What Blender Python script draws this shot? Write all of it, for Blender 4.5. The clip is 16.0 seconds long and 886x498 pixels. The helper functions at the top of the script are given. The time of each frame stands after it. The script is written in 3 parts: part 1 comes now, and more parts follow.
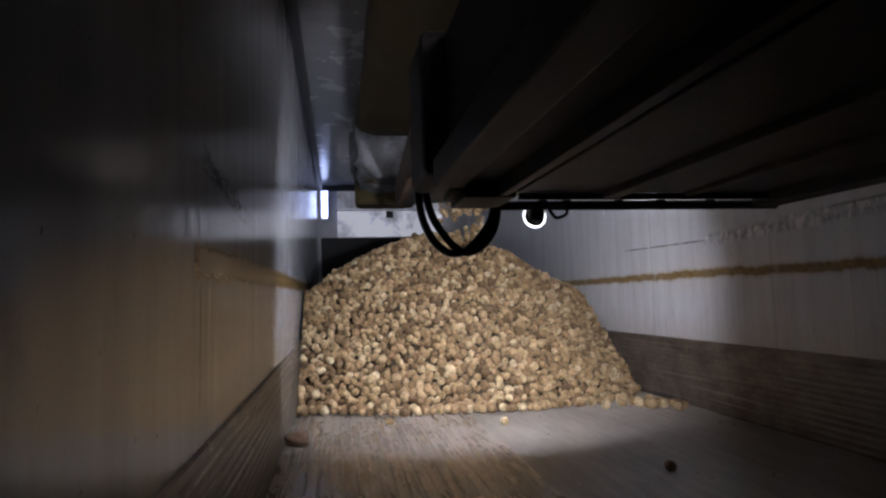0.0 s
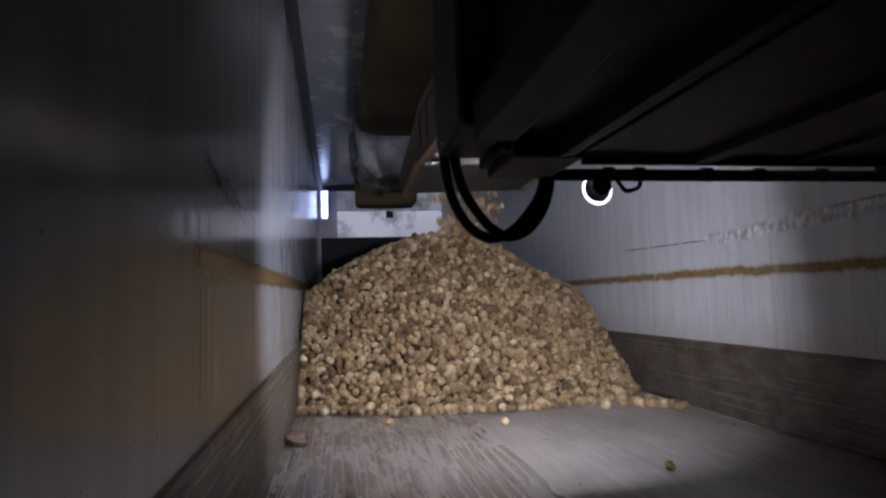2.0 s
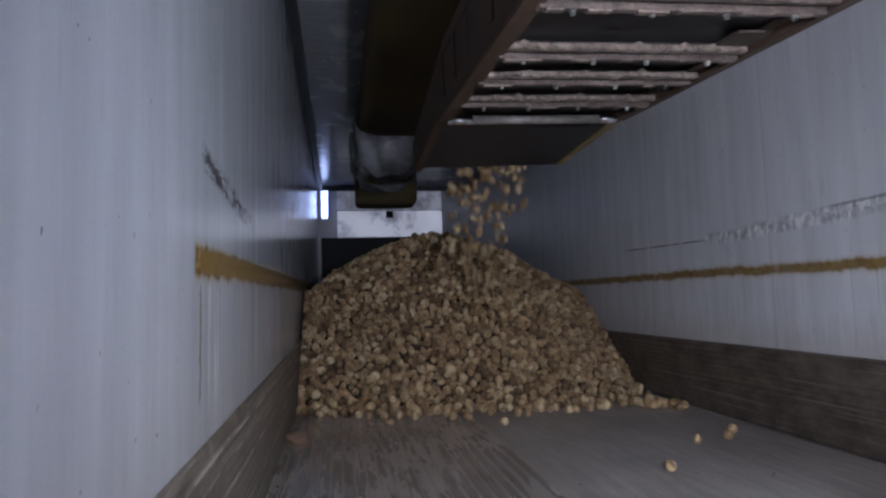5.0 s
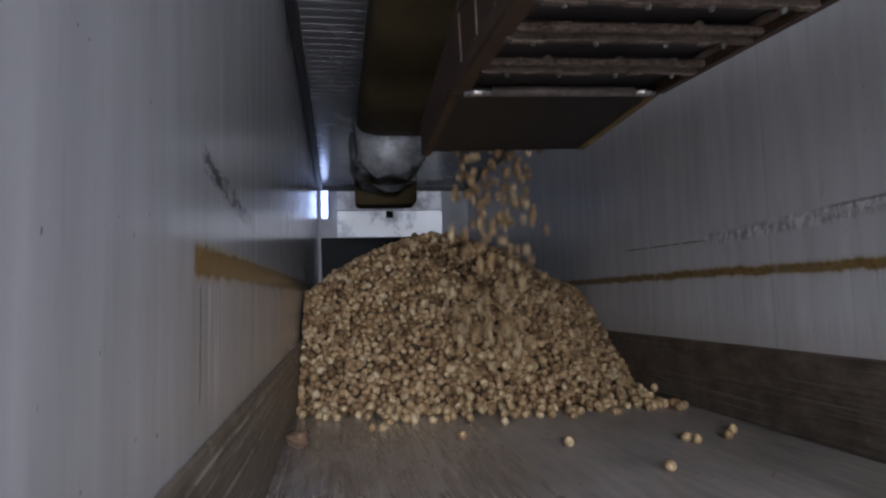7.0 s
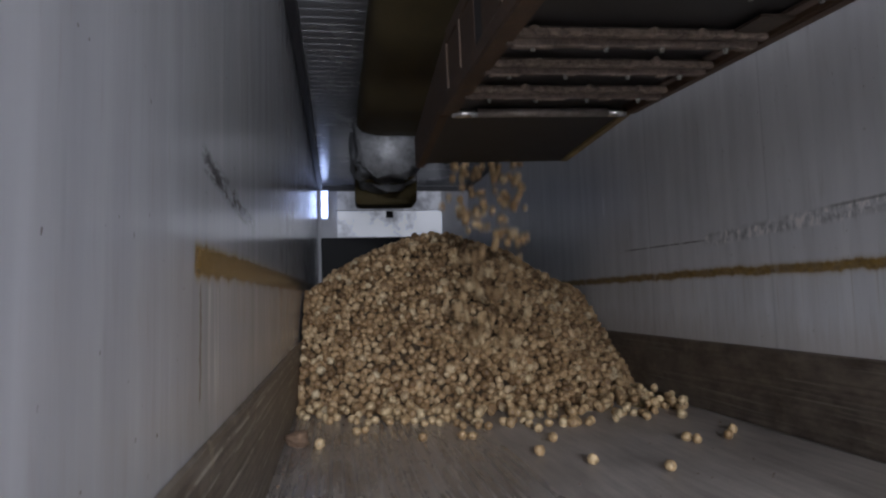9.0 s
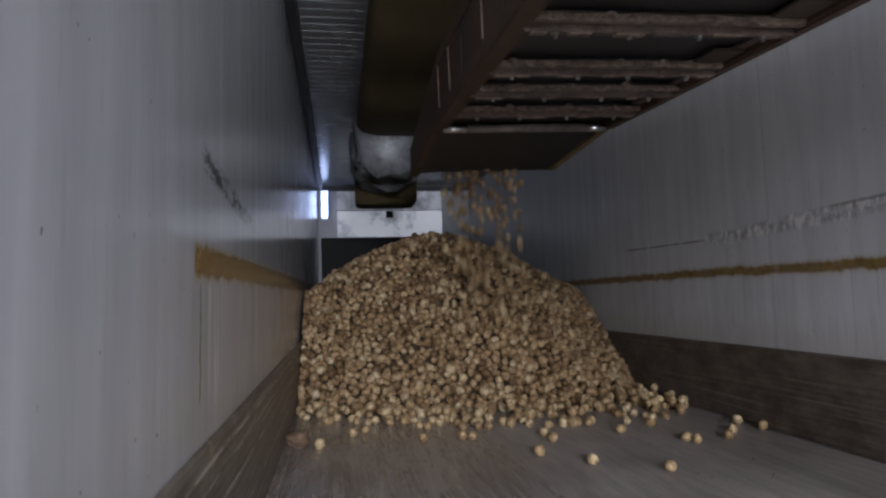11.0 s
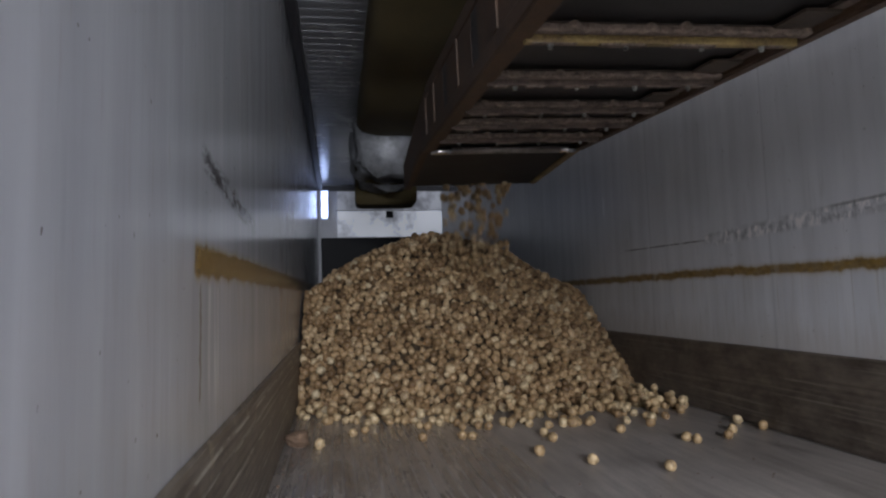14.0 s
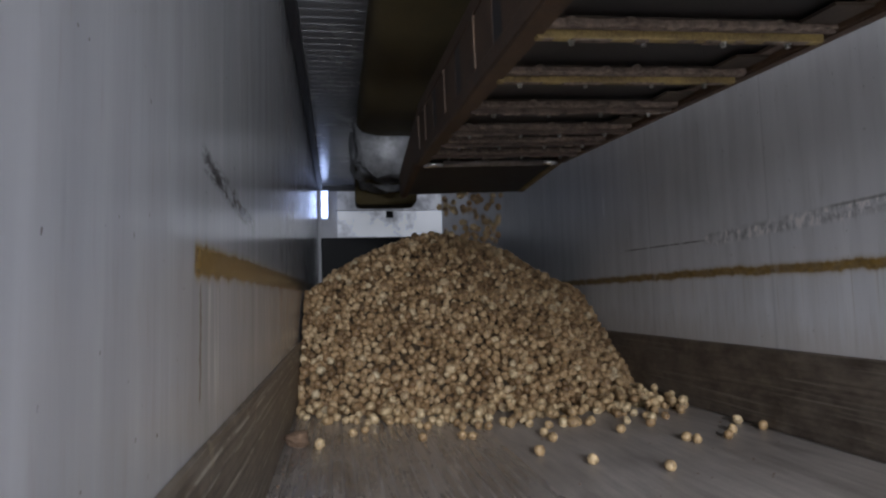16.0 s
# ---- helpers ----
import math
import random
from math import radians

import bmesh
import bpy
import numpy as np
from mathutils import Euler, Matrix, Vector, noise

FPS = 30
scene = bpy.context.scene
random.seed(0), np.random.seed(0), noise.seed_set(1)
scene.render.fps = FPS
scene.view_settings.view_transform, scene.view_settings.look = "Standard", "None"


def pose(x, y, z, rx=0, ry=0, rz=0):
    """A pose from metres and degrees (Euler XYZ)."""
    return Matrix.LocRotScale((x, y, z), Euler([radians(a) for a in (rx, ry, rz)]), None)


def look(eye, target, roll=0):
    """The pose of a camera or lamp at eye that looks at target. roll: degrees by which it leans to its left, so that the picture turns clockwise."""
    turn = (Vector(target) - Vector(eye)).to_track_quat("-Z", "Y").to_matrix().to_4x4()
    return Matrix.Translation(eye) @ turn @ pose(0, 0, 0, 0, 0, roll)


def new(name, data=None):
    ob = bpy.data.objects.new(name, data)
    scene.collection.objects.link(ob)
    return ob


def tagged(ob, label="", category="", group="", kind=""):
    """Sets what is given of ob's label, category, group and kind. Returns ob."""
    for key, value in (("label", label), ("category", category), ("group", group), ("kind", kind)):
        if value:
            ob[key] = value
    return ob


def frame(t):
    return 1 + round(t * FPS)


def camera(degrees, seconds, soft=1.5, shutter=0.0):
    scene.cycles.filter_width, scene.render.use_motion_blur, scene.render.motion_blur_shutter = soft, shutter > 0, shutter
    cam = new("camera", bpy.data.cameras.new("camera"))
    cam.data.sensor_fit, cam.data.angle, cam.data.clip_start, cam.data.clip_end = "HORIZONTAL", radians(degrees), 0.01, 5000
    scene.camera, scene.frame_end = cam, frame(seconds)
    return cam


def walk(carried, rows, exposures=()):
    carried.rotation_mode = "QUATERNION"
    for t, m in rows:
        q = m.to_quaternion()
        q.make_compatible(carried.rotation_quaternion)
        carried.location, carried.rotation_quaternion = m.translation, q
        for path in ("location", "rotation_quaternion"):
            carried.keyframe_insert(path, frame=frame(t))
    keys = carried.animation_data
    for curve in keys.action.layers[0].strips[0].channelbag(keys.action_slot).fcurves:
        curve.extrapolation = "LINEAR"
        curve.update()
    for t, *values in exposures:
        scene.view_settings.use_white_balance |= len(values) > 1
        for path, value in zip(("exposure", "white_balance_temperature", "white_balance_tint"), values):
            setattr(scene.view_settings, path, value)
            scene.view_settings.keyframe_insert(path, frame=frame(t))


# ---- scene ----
# The place is the inside of a refrigerated trailer: x from the near wall to the far wall,
# y from the open rear doors towards the front bulkhead, z up from the floor.
W, H, FRONT, REAR = 2.5, 2.62, 10.06, -3.8

cam = camera(71.85, 16.0, soft=2.4, shutter=0.4)
EYE = Vector((0.29, 0.0, 0.735))
YAW, PITCH, ROLL = radians(9.9), radians(4.54), -1.76
AIM = EYE + Vector((math.sin(YAW) * math.cos(PITCH), math.cos(YAW) * math.cos(PITCH), math.sin(PITCH)))
walk(cam, [(0.0, look(EYE, AIM, ROLL)), (16.0, look(EYE, AIM, ROLL))],
     exposures=[(0.0, 0.0, 6200, 18), (1.5, -0.08, 6050, 19), (3.0, -0.12, 5850, 20), (4.2, -0.14, 5750, 20), (6.3, -0.05, 5950, 14), (9.0, -0.1, 6100, 12), (13.0, -0.17, 6130, 11), (16.0, -0.21, 6150, 10)])

# ---- light ----
world = bpy.data.worlds.new("sky")
scene.world = world
world.use_nodes = True
wt = world.node_tree
sky = wt.nodes.new("ShaderNodeTexSky")
sky.sky_type, sky.sun_disc = "NISHITA", False
sky.sun_elevation, sky.sun_rotation = radians(35), radians(40)
wt.nodes["Background"].inputs["Strength"].default_value = 0.06
wt.links.new(sky.outputs["Color"], wt.nodes["Background"].inputs["Color"])

sun = new("sun", bpy.data.lights.new("sun", "SUN"))
sun.data.energy, sun.data.angle, sun.data.color = 1.0, radians(10), (1.0, 0.96, 0.9)
sun.matrix_world = look((0, 0, 20), (-6, 8, 0))

# daylight of the sky in the rear doorway
door = bpy.data.lights.new("doorway_daylight", "AREA")
door.shape, door.size, door.size_y = "RECTANGLE", 1.6, 1.15
door.energy, door.color = 400.0, (0.92, 0.93, 1.0)
doorway = new("doorway_daylight", door)
doorway.matrix_world = look((0.81, REAR - 0.02, 1.93), (1.5, 5, 0.8))


# ---- materials ----
class Nodes:
    """A short hand for building one node material."""

    def __init__(self, name):
        self.m = bpy.data.materials.new(name)
        self.m.use_nodes = True
        self.t = self.m.node_tree
        self.bsdf = self.t.nodes["Principled BSDF"]

    def put(self, socket, value):
        if isinstance(value, bpy.types.NodeSocket):
            self.t.links.new(value, socket)
        elif value is not None:
            socket.default_value = value

    def math(self, op, a, b=None, c=None, clamp=False):
        n = self.t.nodes.new("ShaderNodeMath")
        n.operation, n.use_clamp = op, clamp
        for s, v in zip(n.inputs, (a, b, c)):
            self.put(s, v)
        return n.outputs[0]

    def noise(self, vec, scale, detail=4, rough=0.6):
        n = self.t.nodes.new("ShaderNodeTexNoise")
        self.put(n.inputs["Vector"], vec)
        n.inputs["Scale"].default_value, n.inputs["Detail"].default_value, n.inputs["Roughness"].default_value = scale, detail, rough
        return n.outputs["Fac"]

    def stretch(self, vec, sx, sy, sz):
        n = self.t.nodes.new("ShaderNodeMapping")
        self.put(n.inputs["Vector"], vec)
        n.inputs["Scale"].default_value = (sx, sy, sz)
        return n.outputs[0]

    def coord(self, which="Object"):
        return self.t.nodes.new("ShaderNodeTexCoord").outputs[which]

    def xyz(self, vec):
        n = self.t.nodes.new("ShaderNodeSeparateXYZ")
        self.put(n.inputs[0], vec)
        return n.outputs

    def ramp(self, fac, stops):
        n = self.t.nodes.new("ShaderNodeValToRGB")
        self.put(n.inputs[0], fac)
        e = n.color_ramp.elements
        while len(e) < len(stops):
            e.new(0.5)
        for el, (p, c) in zip(e, stops):
            el.position = p
            el.color = (*c, 1) if isinstance(c, tuple) else (c, c, c, 1)
        return n.outputs[0]

    def step(self, v, lo, hi):
        n = self.t.nodes.new("ShaderNodeMapRange")
        n.interpolation_type = "SMOOTHSTEP"
        self.put(n.inputs[0], v)
        n.inputs[1].default_value, n.inputs[2].default_value = lo, hi
        return n.outputs[0]

    def mix(self, fac, a, b, mode="MIX"):
        n = self.t.nodes.new("ShaderNodeMix")
        n.data_type, n.blend_type = "RGBA", mode
        self.put(n.inputs[0], fac)
        for s, v in ((n.inputs[6], a), (n.inputs[7], b)):
            self.put(s, (*v, 1) if isinstance(v, tuple) else v)
        return n.outputs[2]

    def done(self, color, rough=0.6, metal=0.0, height=None, bump=0.3, dist=0.004, spec=None):
        self.put(self.bsdf.inputs["Base Color"], (*color, 1) if isinstance(color, tuple) else color)
        self.put(self.bsdf.inputs["Roughness"], rough)
        self.put(self.bsdf.inputs["Metallic"], metal)
        if spec is not None:
            self.bsdf.inputs["Specular IOR Level"].default_value = spec
        if height is not None:
            b = self.t.nodes.new("ShaderNodeBump")
            b.inputs["Strength"].default_value, b.inputs["Distance"].default_value = bump, dist
            self.put(b.inputs["Height"], height)
            self.put(self.bsdf.inputs["Normal"], b.outputs[0])
        return self.m


def plain(name, dark, light, rough=0.6, metal=0.0, scale=12, bump=0.3, dist=0.002, fine=90, spread=0.15, spec=None):
    n = Nodes(name)
    c = n.coord()
    big, small = n.noise(c, scale), n.noise(c, fine, 3)
    both = n.math("ADD", n.math("MULTIPLY", big, 0.65), n.math("MULTIPLY", small, 0.35))
    col = n.ramp(both, [(0.32, dark), (0.68, light)])
    r = n.math("ADD", n.math("MULTIPLY", big, spread * 2), rough - spread, clamp=True)
    return n.done(col, r, metal, both, bump, dist, spec)


def glow(name, color, strength):
    n = Nodes(name)
    n.bsdf.inputs["Emission Color"].default_value = (*color, 1)
    n.bsdf.inputs["Emission Strength"].default_value = strength
    return n.done(color, 0.4)


def wall_material(name, left):
    """White glass-fibre lining: streaks, specks, an ochre tide line with drips, black scuffs."""
    n = Nodes(name)
    c = n.coord()
    x, y, z = n.xyz(c)
    streak = n.noise(n.stretch(c, 1, 5, 0.45), 2.0, 3, 0.45)
    fine = n.noise(n.stretch(c, 1, 16, 1.6), 3.0, 4, 0.5)
    cloud = n.noise(c, 1.1, 3)
    # same lining twice: left tone darkened, right lightened, for how daylight falls
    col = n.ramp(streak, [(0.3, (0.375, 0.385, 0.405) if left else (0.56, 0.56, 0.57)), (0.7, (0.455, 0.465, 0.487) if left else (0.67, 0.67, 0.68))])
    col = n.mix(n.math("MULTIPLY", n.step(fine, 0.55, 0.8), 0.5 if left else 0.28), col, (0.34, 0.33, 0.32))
    col = n.mix(n.math("MULTIPLY", n.step(cloud, 0.5, 0.8), 0.35), col, (0.33, 0.32, 0.30))
    specks = n.step(n.noise(n.stretch(c, 1, 1, 0.7), 64, 1, 0.3), 0.77, 0.80)
    col = n.mix(n.math("MULTIPLY", specks, 0.7), col, (0.10, 0.08, 0.06))
    # grime just above the scuff plate
    low = n.math("MULTIPLY", n.step(n.math("ADD", z, n.math("MULTIPLY", fine, -0.25)), 0.52, 0.30), 0.22 if left else 0.40)
    col = n.mix(low, col, (0.36, 0.31, 0.24))
    # tide line
    edge = n.math("MULTIPLY", n.math("SUBTRACT", n.noise(n.stretch(c, 1, 4, 1), 3.0, 6, 0.65), 0.5), 0.055)
    if left:
        mid = n.math("ADD", n.math("MULTIPLY", y, 0.010), 0.818)
        half, y0 = 0.036, n.step(n.math("ADD", y, edge), 1.325, 1.345)
    else:
        jog = n.math("MULTIPLY", n.step(y, 3.02, 3.06), 0.010)
        mid = n.math("ADD", n.math("ADD", n.math("MULTIPLY", y, -0.0004), 0.826), jog)
        half, y0 = 0.026, 1.0
    off = n.math("ABSOLUTE", n.math("SUBTRACT", n.math("SUBTRACT", z, mid), edge))
    band = n.math("MULTIPLY", n.step(off, half + 0.006, half - 0.012), y0)
    tone = n.ramp(n.noise(n.stretch(c, 1, 3, 6), 9, 4), [(0.3, (0.13, 0.072, 0.012)), (0.7, (0.30, 0.185, 0.040))])
    halo = n.math("MULTIPLY", n.step(off, half + 0.024, half - 0.010), y0)
    col = n.mix(n.math("MULTIPLY", halo, 0.38), col, (0.33, 0.23, 0.07))
    col = n.mix(n.math("MULTIPLY", band, n.math("ADD", n.math("MULTIPLY", n.noise(n.stretch(c, 1, 3, 5), 4, 4), 0.5), 0.68)), col, tone)
    # drips under the line
    drip = n.step(n.noise(n.stretch(c, 1, 60, 0.6), 1.5, 2), 0.60, 0.70)
    below = n.math("MULTIPLY", n.step(z, 0.84, 0.80), n.step(z, 0.50, 0.70))
    col = n.mix(n.math("MULTIPLY", n.math("MULTIPLY", drip, below), n.math("MULTIPLY", y0, 0.45)), col, (0.30, 0.24, 0.15))
    # pale runs beside them: highlights of the glossy ripples painted into the colour
    run = n.step(n.noise(n.stretch(c, 1, 26, 0.9), 1.0, 3, 0.5), 0.56, 0.66)
    fade = n.math("MULTIPLY", n.step(z, 0.80, 0.76), n.step(z, 0.46, 0.60))
    col = n.mix(n.math("MULTIPLY", n.math("MULTIPLY", run, fade), n.math("MULTIPLY", y0, 0.55)), col, (0.66, 0.65, 0.62))
    if left:
        rag0 = n.noise(n.stretch(c, 1, 2, 7), 2.0, 4)
        lone = n.math("MULTIPLY", n.step(n.math("ABSOLUTE", n.math("SUBTRACT", n.math("ADD", y, n.math("MULTIPLY", n.noise(n.stretch(c, 1, 1, 3), 3.0, 3), 0.09)), 1.43)), 0.011, 0.003), n.math("MULTIPLY", n.step(z, 0.50, 0.54), n.step(z, 0.82, 0.80)))
        col = n.mix(n.math("MULTIPLY", n.math("MULTIPLY", lone, n.step(rag0, 0.36, 0.52)), 0.75), col, (0.16, 0.11, 0.06))
    # scuffs
    rag = n.noise(n.stretch(c, 1, 7, 18) if left else n.stretch(c, 1, 15, 7), 2.2, 6, 0.7)
    if left:
        centre = n.math("ADD", n.math("MULTIPLY", n.math("SUBTRACT", y, 1.46), -0.075), 1.064)
        reach = n.math("MULTIPLY", n.step(y, 1.38, 1.46), n.step(y, 2.4, 2.0))
        width = 0.042
    else:
        centre = n.math("ADD", n.math("MULTIPLY", n.math("SUBTRACT", y, 3.4), -0.03), 1.03)
        reach = n.step(y, 3.42, 3.34)
        width = 0.052
    near = n.step(n.math("ABSOLUTE", n.math("SUBTRACT", z, centre)), width, width * 0.3)
    scuff = n.math("MULTIPLY", n.math("MULTIPLY", near, reach), n.step(rag, 0.42, 0.50) if left else n.step(rag, 0.47, 0.56))
    patch = n.step(n.noise(n.stretch(c, 1, 2.5, 6), 2.0, 3), 0.34, 0.56)
    col = n.mix(n.math("MULTIPLY", n.math("MULTIPLY", scuff, patch), 0.95 if left else 0.5), col, (0.06, 0.052, 0.05))
    if not left:
        pale = n.math("MULTIPLY", n.math("MULTIPLY", near, reach), n.step(rag, 0.47, 0.42))
        col = n.mix(n.math("MULTIPLY", pale, 0.85), col, (0.88, 0.83, 0.80))
        for seam in (1.6, 2.82, 4.04, 5.26):
            gap = n.step(n.math("ABSOLUTE", n.math("SUBTRACT", n.math("ADD", y, n.math("MULTIPLY", streak, 0.02)), seam + 0.01)), 0.012, 0.003)
            col = n.mix(n.math("MULTIPLY", gap, 0.22), col, (0.22, 0.22, 0.22))
            lip = n.step(n.math("ABSOLUTE", n.math("SUBTRACT", y, seam - 0.035)), 0.030, 0.008)
            col = n.mix(n.math("MULTIPLY", lip, 0.18), col, (0.66, 0.66, 0.67))
        cut = n.math("MULTIPLY", n.step(n.math("ABSOLUTE", n.math("SUBTRACT", y, 4.78)), 0.022, 0.008), n.math("MULTIPLY", n.step(z, 1.37, 1.39), n.step(z, 1.55, 1.50)))
        col = n.mix(n.math("MULTIPLY", cut, 0.8), col, (0.80, 0.80, 0.82))
        nick = n.step(n.math("ABSOLUTE", n.math("SUBTRACT", z, n.math("ADD", n.math("MULTIPLY", y, -0.02), 1.142))), 0.010, 0.003)
        col = n.mix(n.math("MULTIPLY", n.math("MULTIPLY", nick, n.step(y, 2.5, 2.35)), 0.55), col, (0.10, 0.09, 0.08))
        thin = n.step(n.math("ABSOLUTE", n.math("SUBTRACT", z, n.math("ADD", n.math("MULTIPLY", y, 0.018), 0.972))), 0.007, 0.002)
        far = n.math("MULTIPLY", n.step(y, 3.3, 3.5), n.step(y, 4.5, 4.3))
        col = n.mix(n.math("MULTIPLY", n.math("MULTIPLY", thin, far), n.step(rag, 0.40, 0.5)), col, (0.10, 0.09, 0.08))
    rough = n.math("ADD", n.math("MULTIPLY", fine, 0.16 if left else 0.22), 0.085 if left else 0.26)
    hgt = n.math("ADD", n.math("MULTIPLY", streak, 1.0), n.math("MULTIPLY", fine, 0.12))
    return n.done(col, rough, 0.0, hgt, 0.34 if left else 0.14, 0.008, 0.45 if left else 0.35)


def potato_material(name, island, well_lit=False):
    n = Nodes(name)
    if island:
        c = n.coord()
        rnd = n.t.nodes.new("ShaderNodeNewGeometry").outputs["Random Per Island"]
    else:
        c = n.coord()
        rnd = n.t.nodes.new("ShaderNodeObjectInfo").outputs["Random"]
    # paler copy of the same skin, its brighter light put into the colour
    if well_lit:
        col = n.ramp(rnd, [(0.0, (0.30, 0.188, 0.088)), (0.5, (0.50, 0.345, 0.175)), (1.0, (0.68, 0.53, 0.31))])
    else:
        col = n.ramp(rnd, [(0.0, (0.15, 0.087, 0.038)), (0.3, (0.33, 0.205, 0.098)), (0.65, (0.465, 0.313, 0.158)), (0.92, (0.60, 0.435, 0.245)), (1.0, (0.70, 0.57, 0.36))])
    dirt = n.noise(c, 28, 5, 0.65)
    col = n.mix(n.math("MULTIPLY", n.step(dirt, 0.46, 0.64), 0.65), col, (0.13, 0.078, 0.036))
    eye = n.step(n.noise(c, 75, 2, 0.5), 0.66, 0.74)
    col = n.mix(n.math("MULTIPLY", eye, 0.6), col, (0.10, 0.065, 0.035))
    fine = n.noise(c, 160, 3)
    return n.done(col, n.math("ADD", n.math("MULTIPLY", fine, 0.25), 0.33), 0.0, n.math("ADD", dirt, n.math("MULTIPLY", fine, 0.4)), 0.25, 0.002, 0.4)


def scuff_material(name, left):
    """Soil-stained metal, scratched lengthwise by loads and shovels."""
    n = Nodes(name)
    c = n.coord()
    blot = n.noise(n.stretch(c, 1, 1.2, 2.2), 5.0, 5, 0.65)
    line = n.noise(n.stretch(c, 1, 0.35, 30), 2.0, 4, 0.6)
    fine = n.noise(c, 80, 3)
    col = n.ramp(blot, [(0.34, (0.075, 0.058, 0.042) if left else (0.060, 0.047, 0.036)), (0.66, (0.225, 0.19, 0.15) if left else (0.165, 0.135, 0.105))])
    col = n.mix(n.math("MULTIPLY", n.step(line, 0.56, 0.70), 0.75 if left else 0.35), col, (0.46, 0.42, 0.36))
    col = n.mix(n.math("MULTIPLY", n.step(line, 0.44, 0.34), 0.5), col, (0.06, 0.046, 0.034))
    _, y, z = n.xyz(c)
    wave = n.math("MULTIPLY", n.math("SUBTRACT", n.noise(n.stretch(c, 1, 1, 0.2), 1.3, 2), 0.5), 0.03)
    worn = n.step(n.noise(n.stretch(c, 1, 1.5, 6), 3.0, 3), 0.42, 0.55)
    for height, wide in ((0.386, 0.007), (0.335, 0.006), (0.262, 0.005), (0.135, 0.006)) if left else ():
        mark = n.step(n.math("ABSOLUTE", n.math("SUBTRACT", n.math("ADD", z, wave), height)), wide, wide * 0.3)
        col = n.mix(n.math("MULTIPLY", n.math("MULTIPLY", mark, worn), 0.7), col, (0.52, 0.48, 0.41))
    clump = n.step(n.noise(n.stretch(c, 1, 1.4, 2.2), 7.0, 3, 0.55), 0.60, 0.68)
    col = n.mix(n.math("MULTIPLY", clump, 0.55 if left else 0.12), col, (0.33, 0.275, 0.19))
    hgt = n.math("ADD", blot, n.math("ADD", n.math("MULTIPLY", line, 0.6), n.math("MULTIPLY", fine, 0.3)))
    return n.done(col, n.math("ADD", n.math("MULTIPLY", blot, 0.3), 0.28), 0.15, hgt, 0.4, 0.003)


def floor_material(name, dark, light, rough, metal):
    """Damp soil smeared lengthwise over the floor, scraped thin in places."""
    n = Nodes(name)
    c = n.t.nodes.new("ShaderNodeNewGeometry").outputs["Position"]
    smear = n.noise(n.stretch(c, 1, 0.10, 1), 26.0, 4, 0.6)
    blot = n.noise(n.stretch(c, 1, 0.55, 1), 2.6, 5, 0.62)
    fine = n.noise(c, 120, 3)
    tone = n.math("ADD", n.math("MULTIPLY", smear, 0.42), n.math("ADD", n.math("MULTIPLY", blot, 0.40), n.math("MULTIPLY", fine, 0.18)))
    col = n.ramp(tone, [(0.36, dark), (0.64, light)])
    spot = n.step(n.noise(c, 34, 2, 0.5), 0.70, 0.75)
    col = n.mix(n.math("MULTIPLY", spot, 0.6), col, (0.10, 0.075, 0.055))
    r = n.math("ADD", n.math("ADD", n.math("MULTIPLY", smear, 0.22), n.math("MULTIPLY", blot, 0.28)), rough - 0.13, clamp=True)
    hgt = n.math("ADD", n.math("MULTIPLY", smear, 0.7), n.math("ADD", n.math("MULTIPLY", blot, 0.5), n.math("MULTIPLY", fine, 0.35)))
    return n.done(col, r, metal, hgt, 0.35, 0.003)


M_WALL_L = wall_material("shaded_white_lining_left", True)
M_WALL_R = wall_material("lit_white_lining_right", False)
M_GREY_WALL = plain("grey_lining", (0.36, 0.36, 0.38), (0.5, 0.5, 0.52), 0.35, scale=2, bump=0.1)
M_CEIL = plain("grey_ceiling", (0.22, 0.225, 0.24), (0.32, 0.325, 0.34), 0.24, scale=2.5, bump=0.15)
M_COVE = plain("dark_trim", (0.035, 0.035, 0.04), (0.07, 0.07, 0.075), 0.5, scale=5)
M_SCUFF_L = scuff_material("scratched_scuff_plate", True)
M_SCUFF_R = scuff_material("muddy_scuff_plate", False)
M_RAIL = floor_material("muddy_aluminium", (0.28, 0.245, 0.212), (0.58, 0.535, 0.485), 0.15, 0.5)
M_SOIL = floor_material("packed_soil", (0.195, 0.168, 0.142), (0.47, 0.425, 0.375), 0.27, 0.1)
M_DUCT = plain("olive_fabric", (0.058, 0.042, 0.014), (0.100, 0.074, 0.026), 0.8, scale=4, bump=0.4)
M_FOIL = plain("silver_foil", (0.10, 0.10, 0.10), (0.38, 0.39, 0.40), 0.52, 0.4, scale=5, bump=0.5, dist=0.04, fine=11, spread=0.08)
M_BLACK = plain("black_bulkhead", (0.008, 0.008, 0.008), (0.02, 0.02, 0.02), 0.7, scale=6)
M_RUST = plain("rusty_orange_steel", (0.055, 0.035, 0.023), (0.145, 0.090, 0.056), 0.6, 0.2, scale=9, bump=0.5)
M_DIRTY = plain("soil_caked_steel", (0.05, 0.036, 0.029), (0.20, 0.15, 0.12), 0.75, scale=14, bump=0.8, dist=0.006)
M_SOILCAKE = plain("dry_pale_soil", (0.07, 0.052, 0.042), (0.34, 0.265, 0.21), 0.85, scale=26, bump=0.9, dist=0.006)
M_YELLOW = plain("worn_yellow_paint", (0.13, 0.088, 0.045), (0.50, 0.375, 0.14), 0.6, scale=5, bump=0.5)
M_BELT = plain("black_rubber_belt", (0.022, 0.021, 0.021), (0.055, 0.05, 0.048), 0.55, scale=6, bump=0.4)
